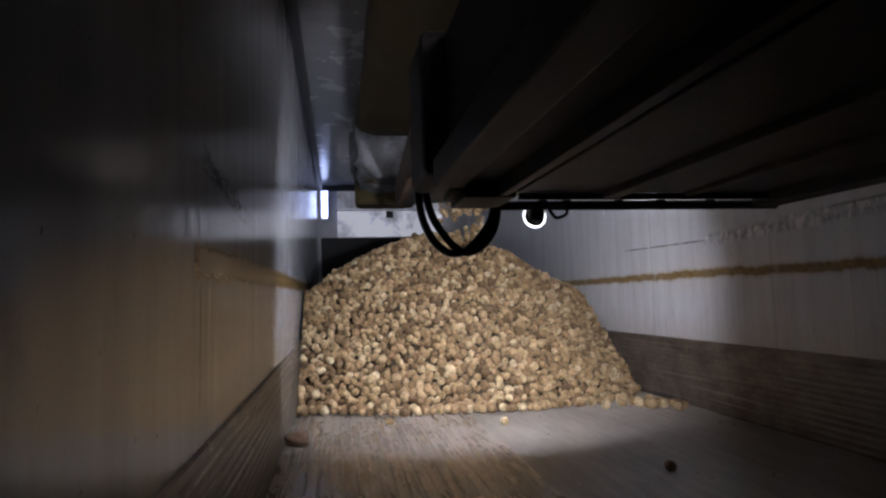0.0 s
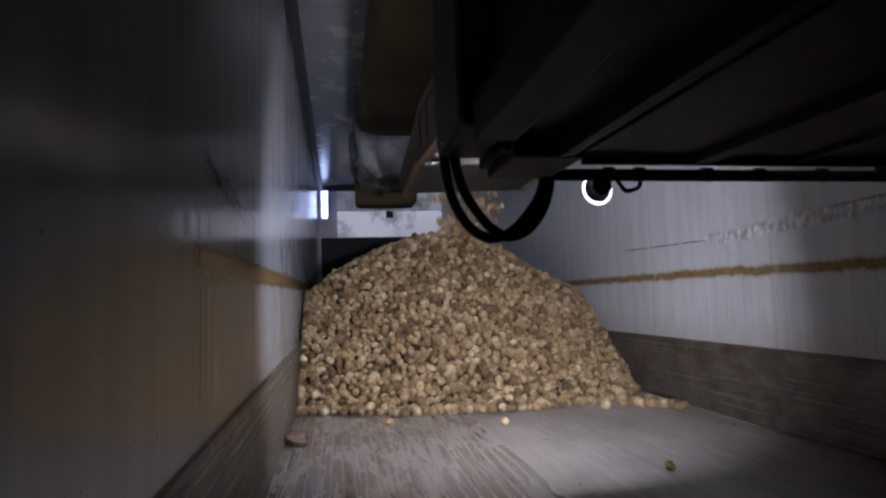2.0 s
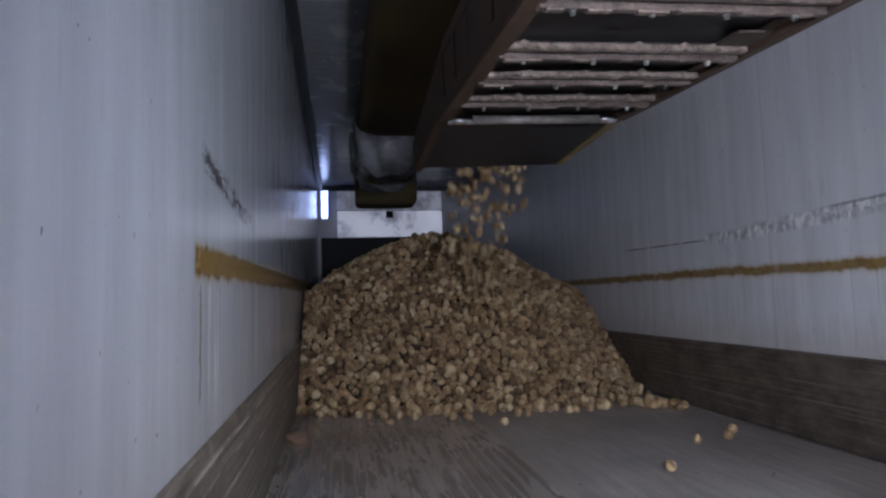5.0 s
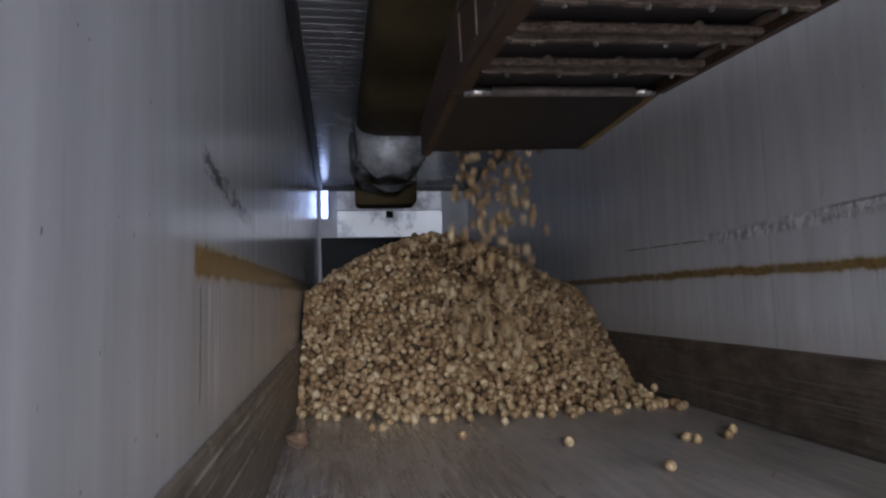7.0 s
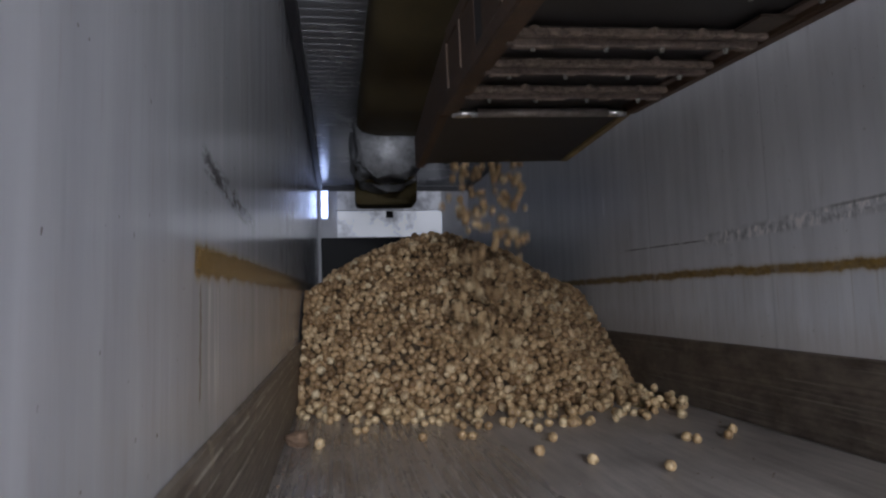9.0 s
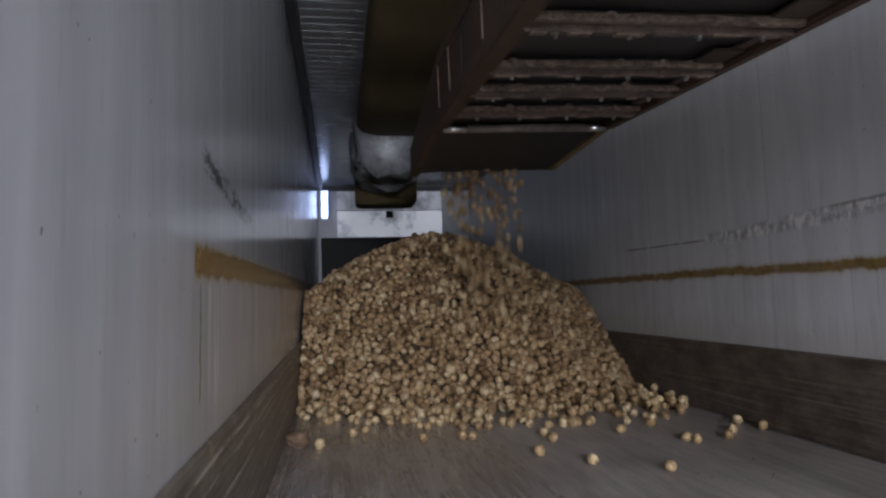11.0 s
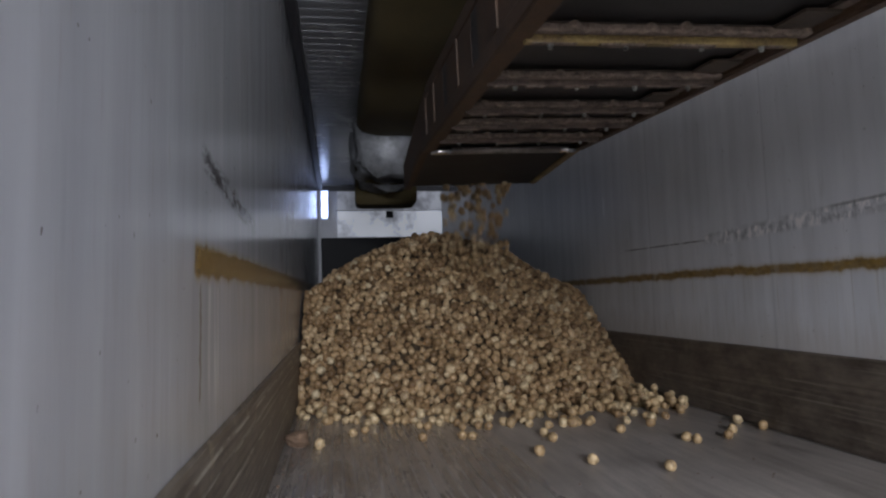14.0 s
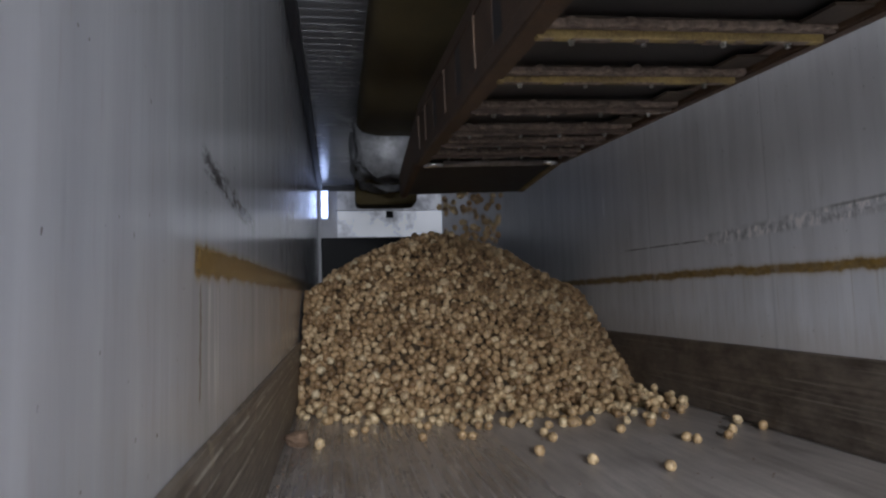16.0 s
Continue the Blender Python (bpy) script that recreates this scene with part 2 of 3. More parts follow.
M_SHINE = plain("polished_steel", (0.88, 0.88, 0.88), (0.95, 0.95, 0.95), 0.16, 1.0, scale=20, bump=0.05, spread=0.03)
M_ROLLER = plain("worn_roller_steel", (0.13, 0.105, 0.09), (0.34, 0.30, 0.265), 0.4, 0.3, scale=18, bump=0.3)
M_MACHINE = plain("black_painted_steel", (0.016, 0.013, 0.012), (0.045, 0.036, 0.030), 0.65, scale=5, bump=0.4, spec=0.3)
M_GRIME = plain("grimy_steel", (0.030, 0.024, 0.020), (0.12, 0.092, 0.070), 0.6, scale=6, bump=0.6, spec=0.25)
M_HOSE = plain("black_hose", (0.010, 0.010, 0.010), (0.025, 0.025, 0.025), 0.4, scale=30)
M_BOLT = plain("zinc_bolt", (0.2, 0.2, 0.19), (0.48, 0.49, 0.45), 0.35, 0.8, scale=40)
M_CLOD = plain("soil_clod", (0.10, 0.06, 0.035), (0.22, 0.14, 0.085), 0.9, scale=20, bump=0.9, dist=0.01)
M_ASPHALT = plain("yard_asphalt", (0.035, 0.035, 0.036), (0.07, 0.07, 0.07), 0.85, scale=3)
M_POTATO = potato_material("lit_potato_skin", False, True)
M_POTATO_PILE = potato_material("dusty_potato_skins", True)
M_POTATO_FALL = potato_material("lit_potato_skins", True, True)
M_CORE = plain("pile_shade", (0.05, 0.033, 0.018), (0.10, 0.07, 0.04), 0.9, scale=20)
M_LED = glow("led_bead", (0.92, 0.95, 1.0), 5.0)
M_LED_FACE = glow("led_face", (0.88, 0.93, 1.0), 15500.0)
M_TUBE = glow("tube_light", (0.50, 0.62, 1.0), 6.0)


# pale panel whose brightness is added emission; no lamp stands behind it
def glowing_panel(name, strength):
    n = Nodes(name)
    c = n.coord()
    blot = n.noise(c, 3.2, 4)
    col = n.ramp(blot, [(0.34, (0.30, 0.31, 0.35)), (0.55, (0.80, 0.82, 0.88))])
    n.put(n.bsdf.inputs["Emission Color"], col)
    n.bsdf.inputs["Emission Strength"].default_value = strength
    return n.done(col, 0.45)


# the upper panel only gets a weaker glow
M_PANEL = glowing_panel("glowing_panel_low", 0.40)
M_PANEL_TOP = glowing_panel("glowing_panel_dim", 0.14)


# ---- mesh helpers ----
def link(name, bm, material, parent=None, label="", smooth=False):
    me = bpy.data.meshes.new(name)
    bm.to_mesh(me)
    bm.free()
    for m in (material if isinstance(material, (list, tuple)) else [material]):
        me.materials.append(m)
    if smooth:
        me.shade_smooth()
    ob = new(name, me)
    if parent is not None:
        ob.parent = parent
    if label:
        tagged(ob, label)
    return ob


def part(name, bm, material, parent, label="", smooth=False):
    return link(name, bm, material, parent, label, smooth)


def box(x0, x1, y0, y1, z0, z1, bevel=0.0, bm=None):
    own = bmesh.new()
    bmesh.ops.create_cube(own, size=1)
    bmesh.ops.scale(own, vec=(x1 - x0, y1 - y0, z1 - z0), verts=own.verts)
    bmesh.ops.translate(own, vec=((x0 + x1) / 2, (y0 + y1) / 2, (z0 + z1) / 2), verts=own.verts)
    if bevel:
        bmesh.ops.bevel(own, geom=own.edges[:], offset=bevel, segments=2, affect="EDGES", profile=0.6)
    if bm is None:
        return own
    me = bpy.data.meshes.new("tmp")
    own.to_mesh(me)
    own.free()
    bm.from_mesh(me)
    bpy.data.meshes.remove(me)
    return bm


def rod(a, b, r, seg=16, r2=None, bm=None):
    a, b = Vector(a), Vector(b)
    bm = bm or bmesh.new()
    m = Matrix.Translation((a + b) / 2) @ (b - a).to_track_quat("Z", "Y").to_matrix().to_4x4()
    bmesh.ops.create_cone(bm, cap_ends=True, segments=seg, radius1=r, radius2=r if r2 is None else r2, depth=(b - a).length, matrix=m)
    return bm


def tube(points, r, seg=10, sub=6):
    """A round hose through the points."""
    pts = [Vector(p) for p in points]
    path = []
    for i in range(len(pts) - 1):
        p0, p1, p2, p3 = pts[max(i - 1, 0)], pts[i], pts[i + 1], pts[min(i + 2, len(pts) - 1)]
        for k in range(sub):
            t = k / sub
            path.append(0.5 * ((2 * p1) + (p2 - p0) * t + (2 * p0 - 5 * p1 + 4 * p2 - p3) * t * t + (3 * p1 - p0 - 3 * p2 + p3) * t ** 3))
    path.append(pts[-1])
    bm, rings = bmesh.new(), []
    for i, p in enumerate(path):
        d = (path[min(i + 1, len(path) - 1)] - path[max(i - 1, 0)]).normalized()
        u = d.cross(Vector((0, 1, 0.13))).normalized()
        v = d.cross(u)
        rings.append([bm.verts.new(p + r * (math.cos(a) * u + math.sin(a) * v)) for a in (2 * math.pi * k / seg for k in range(seg))])
    for ra, rb in zip(rings, rings[1:]):
        for k in range(seg):
            bm.faces.new((ra[k], ra[(k + 1) % seg], rb[(k + 1) % seg], rb[k]))
    bm.faces.new(rings[0][::-1])
    bm.faces.new(rings[-1])
    return bm


def thing(name, label, category, group="", at=(0, 0, 0)):
    ob = new(name)
    ob.empty_display_size = 0.1
    ob.location = at
    return tagged(ob, label, category, group)


# ---- trailer shell ----
def shell():
    T = 0.09
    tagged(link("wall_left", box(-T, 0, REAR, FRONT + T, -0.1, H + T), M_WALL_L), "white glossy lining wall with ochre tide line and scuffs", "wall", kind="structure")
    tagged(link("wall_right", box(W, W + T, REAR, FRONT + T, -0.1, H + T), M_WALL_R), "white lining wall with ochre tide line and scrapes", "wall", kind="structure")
    tagged(link("wall_front", box(0, W, FRONT, FRONT + T, -0.1, H), M_GREY_WALL), "grey front end wall of the trailer", "wall", kind="structure")
    bm = box(0, W, REAR, FRONT, H, H + T)
    y = REAR + 0.1
    while y < FRONT - 0.1:
        box(0.06, W - 0.06, y, y + 0.06, H - 0.0022, H - 0.0005, 0.0008, bm)
        y += 0.11
    tagged(link("ceiling", bm, M_CEIL), "grey ribbed ceiling lining", "ceiling", kind="structure")
    for name, x0, x1 in (("trim_left", 0.002, 0.075), ("trim_right", W - 0.075, W - 0.002)):
        tagged(link(name, box(x0, x1, REAR, FRONT - 0.004, H - 0.09, H - 0.014, 0.02), M_COVE), "dark cove strip between wall and ceiling", "trim", kind="structure")
    tagged(link("trim_front", box(0.08, W - 0.08, FRONT - 0.05, FRONT - 0.003, H - 0.10, H - 0.014, 0.01), M_COVE), "dark strip over the front wall", "trim", kind="structure")
    # corrugated scuff plates
    for name, side in (("scuff_plate_left", 0), ("scuff_plate_right", 1)):
        bm = bmesh.new()
        prof, n = [], 26
        for i in range(n + 1):
            zz = 0.004 + (0.412 if side else 0.425) * i / n
            prof.append((0.010 + (0.002 if i % 2 else 0.0), zz))
        prof = [(0.002, 0.004)] + prof + [(0.002, 0.423 if side else 0.436)]
        rows = []
        for yy in np.linspace(REAR, FRONT - 0.003, 40):
            wob = 0.002 * math.sin(yy * 3.1) + 0.002 * noise.noise(Vector((yy * 1.7, side, 0)))
            rows.append([bm.verts.new(((px + wob if k not in (0, len(prof) - 1) else px) if not side else W - (px + wob if k not in (0, len(prof) - 1) else px), yy, pz)) for k, (px, pz) in enumerate(prof)])
        for a, b in zip(rows, rows[1:]):
            for k in range(len(prof) - 1):
                bm.faces.new((a[k], a[k + 1], b[k + 1], b[k]))
        bmesh.ops.recalc_face_normals(bm, faces=bm.faces)
        tagged(link(name, bm, M_SCUFF_R if side else M_SCUFF_L), "dirty corrugated metal scuff plate along the wall foot", "scuff plate", kind="structure")
    # rear frame of the doorway
    bm = box(-0.12, 0.0, REAR - 0.12, REAR - 0.003, -0.1, H + 0.1, 0.01)
    box(W, W + 0.12, REAR - 0.12, REAR - 0.003, -0.1, H + 0.1, 0.01, bm)
    box(-0.12, W + 0.12, REAR - 0.12, REAR - 0.003, H + 0.1, H + 0.3, 0.01, bm)
    tagged(link("door_frame", bm, M_GREY_WALL), "steel frame of the open rear doorway", "door frame", kind="structure")
    bm = bmesh.new()
    bmesh.ops.create_grid(bm, x_segments=1, y_segments=1, size=400)
    bmesh.ops.translate(bm, vec=(0, 0, -1.25), verts=bm.verts)
    tagged(link("ground", bm, M_ASPHALT), "dark asphalt yard under the trailer", "ground", kind="structure")


def floor_level(x, y):
    """Packed soil that fills the floor's channels more in the middle than along the walls."""
    n = noise.noise(Vector((x * 1.3, y * 0.5, 3.0))) + 0.5 * noise.noise(Vector((x * 6, y * 2.2, 8.0)))
    fill = 0.60 * math.exp(-((x - 1.75) / 0.95) ** 2) + 0.10 * n + 0.18
    return -0.0034 + 0.0066 * min(max(fill, 0.0), 1.0)


def floor():
    base = tagged(link("floor", box(0, W, REAR, FRONT, -0.1, -0.013), M_SOIL), "soiled aluminium channel floor of the trailer", "floor", kind="structure")
    bm = bmesh.new()
    xs, ys = np.linspace(0.012, W - 0.012, 100), np.linspace(REAR, 5.0, 120)
    grid = [[bm.verts.new((x, y, floor_level(x, y))) for x in xs] for y in ys]
    for a, b in zip(grid, grid[1:]):
        for k in range(len(xs) - 1):
            bm.faces.new((a[k], a[k + 1], b[k + 1], b[k]))
    tagged(link("soil_layer", bm, M_SOIL, base, "packed soil in the floor channels", smooth=True), kind="stuff")
    me = None
    for i in range(49):
        x = 0.026 + i * 0.0499
        if me is None:
            rail = link("floor_rail", box(-0.0200, 0.0200, REAR, FRONT - 0.004, -0.012, 0.0, 0.003), M_RAIL, base)
            me = rail.data
        else:
            rail = new("floor_rail", me)
            rail.parent = base
        rail.location = (x, 0, 0.001 * noise.noise(Vector((i * 0.7, 0, 0))))


# ---- front end ----
def front_end():
    b = thing("bulkhead", "front bulkhead with pale glowing upper panel and black lower guard", "bulkhead", at=(1.15, FRONT, 0))
    part("upper_panel", box(0.31 - 1.15, 2.03 - 1.15, -0.06, -0.014, 2.20, 2.515, 0.006), M_PANEL_TOP, b, "pale mottled panel with added glow")
    part("lower_panel", box(0.31 - 1.15, 2.03 - 1.15, -0.06, -0.014, 1.76, 2.19, 0.006), M_PANEL, b, "pale mottled panel with added glow")
    part("latch", box(1.10 - 1.15, 1.22 - 1.15, -0.085, -0.062, 2.07, 2.18, 0.006), M_BLACK, b, "small black latch plate")
    part("frame", box(0.29 - 1.15, 2.05 - 1.15, -0.055, -0.02, 2.188, 2.202, 0.002), M_COVE, b)
    part("guard", box(0.055 - 1.15, 2.20 - 1.15, -0.26, -0.016, 0.002, 1.735, 0.02), M_BLACK, b, "black return-air guard")
    p = thing("corner_post", "grey metal corner post beside the bulkhead", "post", at=(0.05, FRONT - 0.1, 0))
    part("post", box(-0.045, 0.0, -0.05, 0.09, 0.0, 2.52, 0.008), M_GREY_WALL, p)
    part("edge_strip", box(-0.042, -0.022, -0.062, -0.052, 0.05, 2.05, 0.003), M_GREY_WALL, p, "pale worn metal edge")
    s = thing("strip_light", "bright white upright strip light on the front wall", "light", at=(0.105, FRONT, 2.29))
    part("housing", box(-0.05, 0.07, -0.05, -0.002, -0.25, 0.25, 0.01), M_GREY_WALL, s)
    part("tube", box(-0.042, 0.050, -0.075, -0.052, -0.21, 0.22, 0.01), M_TUBE, s, "glowing white tube")


# ---- air duct under the ceiling ----
def sleeve(x0, x1, z0, z1, y0, y1, ny, crumple, seed, sag=0.03, taper=0.0, square=0.55):
    bm, rings = bmesh.new(), []
    for j in range(ny + 1):
        t = j / ny
        y = y0 + (y1 - y0) * t
        ring = []
        for i in range(40):
            a = 2 * math.pi * i / 40
            ca, sa = math.cos(a), math.sin(a)
            ex = math.copysign(abs(ca) ** square, ca)
            ez = math.copysign(abs(sa) ** square, sa)
            d = crumple * noise.fractal(Vector((ca * 2.2 + seed, y * 3.2, sa * 2.2)), 0.8, 2.0, 3)
            s = sag * math.sin(math.pi * t * (y1 - y0) / 1.3) ** 2
            x = (x0 + x1) / 2 + ((x1 - x0) / 2 - taper * t + d) * ex
            z = (z0 + z1) / 2 + ((z1 - z0) / 2 + d) * ez - (s if sa < 0 else 0)
            ring.append(bm.verts.new((x, y, min(z, H - 0.016))))
        rings.append(ring)
    for a, b in zip(rings, rings[1:]):
        for k in range(40):
            bm.faces.new((a[k], b[k], b[(k + 1) % 40], a[(k + 1) % 40]))
    bm.faces.new(rings[0])
    bm.faces.new(rings[-1][::-1])
    return bm


def air_duct():
    d = thing("air_duct", "olive brown fabric air duct under the ceiling with silver joint", "air duct")
    part("sleeve", sleeve(0.50, 1.26, 2.30, 2.615, REAR + 0.3, 5.75, 60, 0.010, 1.0), M_DUCT, d, "olive brown fabric sleeve", smooth=True)
    part("foil_joint", sleeve(0.47, 1.14, 1.93, 2.56, 5.76, 6.22, 30, 0.075, 5.0, 0.0, 0.0, 0.62), M_FOIL, d, "crumpled silver foil sleeve", smooth=True)
    part("foil_cuff", sleeve(0.48, 1.13, 1.88, 2.56, 6.225, 6.55, 20, 0.06, 7.3, 0.0, 0.0, 0.7), M_FOIL, d, "crumpled silver foil cuff", smooth=True)
    part("band", sleeve(0.465, 1.145, 1.915, 2.57, 6.19, 6.24, 4, 0.02, 5.0, 0.0, 0.0, 0.62), M_DUCT, d, "dark strap round the foil", smooth=True)
    part("front_sleeve", sleeve(0.50, 1.175, 1.775, 2.60, 6.63, 6.98, 8, 0.008, 9.0, 0.0, 0.0, 0.14), M_DUCT, d, "olive brown fabric sleeve", smooth=True)


# ---- loading conveyor ----
PIVOT = (0.886, 0.0, 1.675)
RISE, LEAN = radians(3.2), radians(1.6)


def slab(x0, x1, ends, bm=None):
    """A plate or bar whose ends, (y, bottom, top), lie at two heights."""
    bm = bm or bmesh.new()
    (ya, a0, a1), (yb, b0, b1) = ends
    ring = [[bm.verts.new((x, y, z)) for y, z in ((ya, a0), (ya, a1), (yb, b1), (yb, b0))] for x in (x0, x1)]
    faces = [bm.faces.new(ring[0]), bm.faces.new(ring[1][::-1])]
    for k in range(4):
        faces.append(bm.faces.new((ring[0][k], ring[1][k], ring[1][(k + 1) % 4], ring[0][(k + 1) % 4])))
    bmesh.ops.recalc_face_normals(bm, faces=faces)
    return bm


def crust(x0, x1, y, z, seed):
    """Soil dried on a flange in an uneven strip that thins out here and there."""
    bm, rings, n = bmesh.new(), [], 110
    for i in range(n + 1):
        x = x0 + (x1 - x0) * i / n
        lump = max(0.0, 0.5 + 0.8 * noise.noise(Vector((x * 9, seed, 0)))) * (0.65 + 0.7 * abs(noise.noise(Vector((x * 45, seed, 4)))))
        knob = max(0.0, noise.noise(Vector((x * 16, seed, 9))) - 0.18)
        d, h = 0.003 + 0.013 * lump + 0.03 * knob, 0.036 + 0.005 * lump + 0.045 * knob
        b = 0.014 + 0.014 * noise.noise(Vector((x * 22, seed, 6)))
        rings.append([bm.verts.new((x, y + dy, z + dz)) for dy, dz in ((-0.050, b), (-0.053 - d, b + 0.004), (-0.054 - d, h * 0.6), (-0.053 - 0.6 * d, h), (-0.046, h - 0.002))])
    for a, b in zip(rings, rings[1:]):
        for k in range(5):
            bm.faces.new((a[k], a[(k + 1) % 5], b[(k + 1) % 5], b[k]))
    bm.faces.new(rings[0])
    bm.faces.new(rings[-1][::-1])
    bmesh.ops.recalc_face_normals(bm, faces=bm.faces)
    return bm


def conveyor():
    """Origin under the idler roller; runs back towards the doors and 1 m ahead to its head."""
    c = thing("conveyor", "rusty orange telescopic conveyor boom with black belt and soil-caked ribs", "conveyor")
    BACK, HEAD = -5.2, 1.06
    for x0, x1, tip in ((0.83, 0.885, 1.565), (1.862, 1.912, 1.588)):
        s = part("side_frame", box(x0, x1, BACK, 0.06, 1.676, 1.74, 0.006), M_RUST, c, "rusty orange steel side rail")
        part("lip", box(x0 + 0.004, x1 + 0.022 if x0 < 1 else x1 - 0.004, BACK, 0.02, 1.668, 1.6755, 0.002), M_RUST, s, "worn lower lip of the rail")
        part("top_rail", box(x0, x1, BACK, -0.22, 1.955, 2.02, 0.006), M_RUST, s)
        y = -0.23
        while y > BACK + 0.5:
            part("side_panel", box(x0 + 0.006, x1 - 0.006, y - 0.55, y, 1.742, 1.953, 0.004), M_RUST, s)
            part("stiffener", box(x0 - 0.003, x0 + 0.005, y - 0.30, y - 0.25, 1.742, 1.953, 0.003), M_RUST, s)
            # dark strip fills each slot, painting the shade of the opening
            part("slot_shade", box(x0 + 0.0075, x0 + 0.0135, y - 0.66, y - 0.552, 1.742, 1.953, 0.001), M_BELT, s, "dark strip standing in for shade in the slot")
            y -= 0.662
        part("head_cheek", slab(x0, x1 - 0.02, ((-0.215, 1.742, 2.00), (HEAD, tip, 1.76))), M_RUST, s, "rusty tapering cheek plate")
        part("head_lip", slab(x0 + 0.002, x1 - 0.004, ((0.065, 1.674, 1.69), (HEAD - 0.03, tip - 0.008, tip + 0.01))), M_YELLOW if x0 > 1 else M_RUST, s, "worn yellow edge of the head")
    # belt: return run, carrying run
    part("return_belt", box(0.89, 1.855, BACK, 0.10, 1.722, 1.732), M_BELT, c, "black rubber belt")
    part("carrying_belt", box(0.89, 1.855, BACK, HEAD - 0.02, 1.80, 1.812), M_BELT, c, "black rubber belt")
    part("head_pulley", rod((0.892, HEAD - 0.05, 1.745), (1.852, HEAD - 0.05, 1.745), 0.05, 24), M_BELT, c, "black lagged head pulley", smooth=False)
    part("head_plate", slab(0.888, 1.858, ((0.05, 1.690, 1.702), (HEAD - 0.02, 1.586, 1.60))), M_BELT, c, "dark plate under the head")
    # idler roller with bright worn ends
    r = part("idler_roller", rod((0.90, 0, 1.675), (1.83, 0, 1.675), 0.024, 20), M_ROLLER, c, "worn brown steel roller", smooth=True)
    part("bright_end", rod((0.887, 0, 1.675), (1.02, 0, 1.675), 0.0246, 20), M_SHINE, r, "polished steel end", smooth=True)
    part("bright_end", rod((1.74, 0, 1.675), (1.845, 0, 1.675), 0.0246, 20), M_SHINE, r, "polished steel end", smooth=True)
    rng = random.Random(4)
    spots = [-0.35, -0.72, -1.045, -1.495] + [-1.965 - 0.447 * k for k in range(7)]
    for k, y in enumerate(spots):
        z = 1.657
        worn = k > 3
        # a channel: a far flange with worn paint, a near one caked with soil
        rib = part("cross_rib", box(0.888, 1.86, y + 0.002, y + 0.034, z, z + 0.040, 0.004), M_YELLOW if worn else M_DIRTY, c, "worn yellow steel rib" if worn else "soil-caked steel rib")
        part("near_flange", box(0.888, 1.86, y - 0.052, y - 0.030, z + 0.012, z + 0.038, 0.004), M_DIRTY, rib, "soil-caked flange")
        part("web", box(0.889, 1.859, y - 0.050, y + 0.032, z + 0.041, z + 0.047, 0.001), M_GRIME, rib)
        tagged(part("caked_soil", crust(0.892, 1.856, y, z, 17.0 * k), M_SOILCAKE, rib, "caked pale soil"), kind="stuff")
        bm, x = bmesh.new(), 0.91
        while x < 1.80:
            ln = rng.uniform(0.03, 0.16)
            box(x, min(x + ln, 1.85), y + 0.004, y + 0.030, z - rng.uniform(0.001, 0.008), z + 0.006, 0.002, bm)
            x += ln + rng.uniform(0.02, 0.22)
        tagged(part("caked_soil", bm, M_SOILCAKE, rib, "caked pale soil"), kind="stuff")
        for i in range(4):
            bx = 0.99 + 0.25 * i + rng.uniform(-0.02, 0.02)
            part("bolt", rod((bx, y + 0.020, z - 0.016), (bx, y + 0.020, z + 0.002), 0.0085, 6), M_BOLT, rib, "pale zinc bolt")
            part("washer", rod((bx, y + 0.020, z - 0.005), (bx, y + 0.020, z + 0.001), 0.012, 10), M_BOLT, rib)
    # angle along the far rail, with a short brace in each bay
    part("inner_angle", box(1.815, 1.858, BACK, -0.30, 1.700, 1.716, 0.003), M_DIRTY, c, "dull inner angle along the rail")
    for y in spots[2:]:
        part("brace", slab(1.72, 1.85, ((y - 0.20, 1.690, 1.700), (y - 0.055, 1.690, 1.700))), M_GRIME, c, "dark corner brace")
    return c


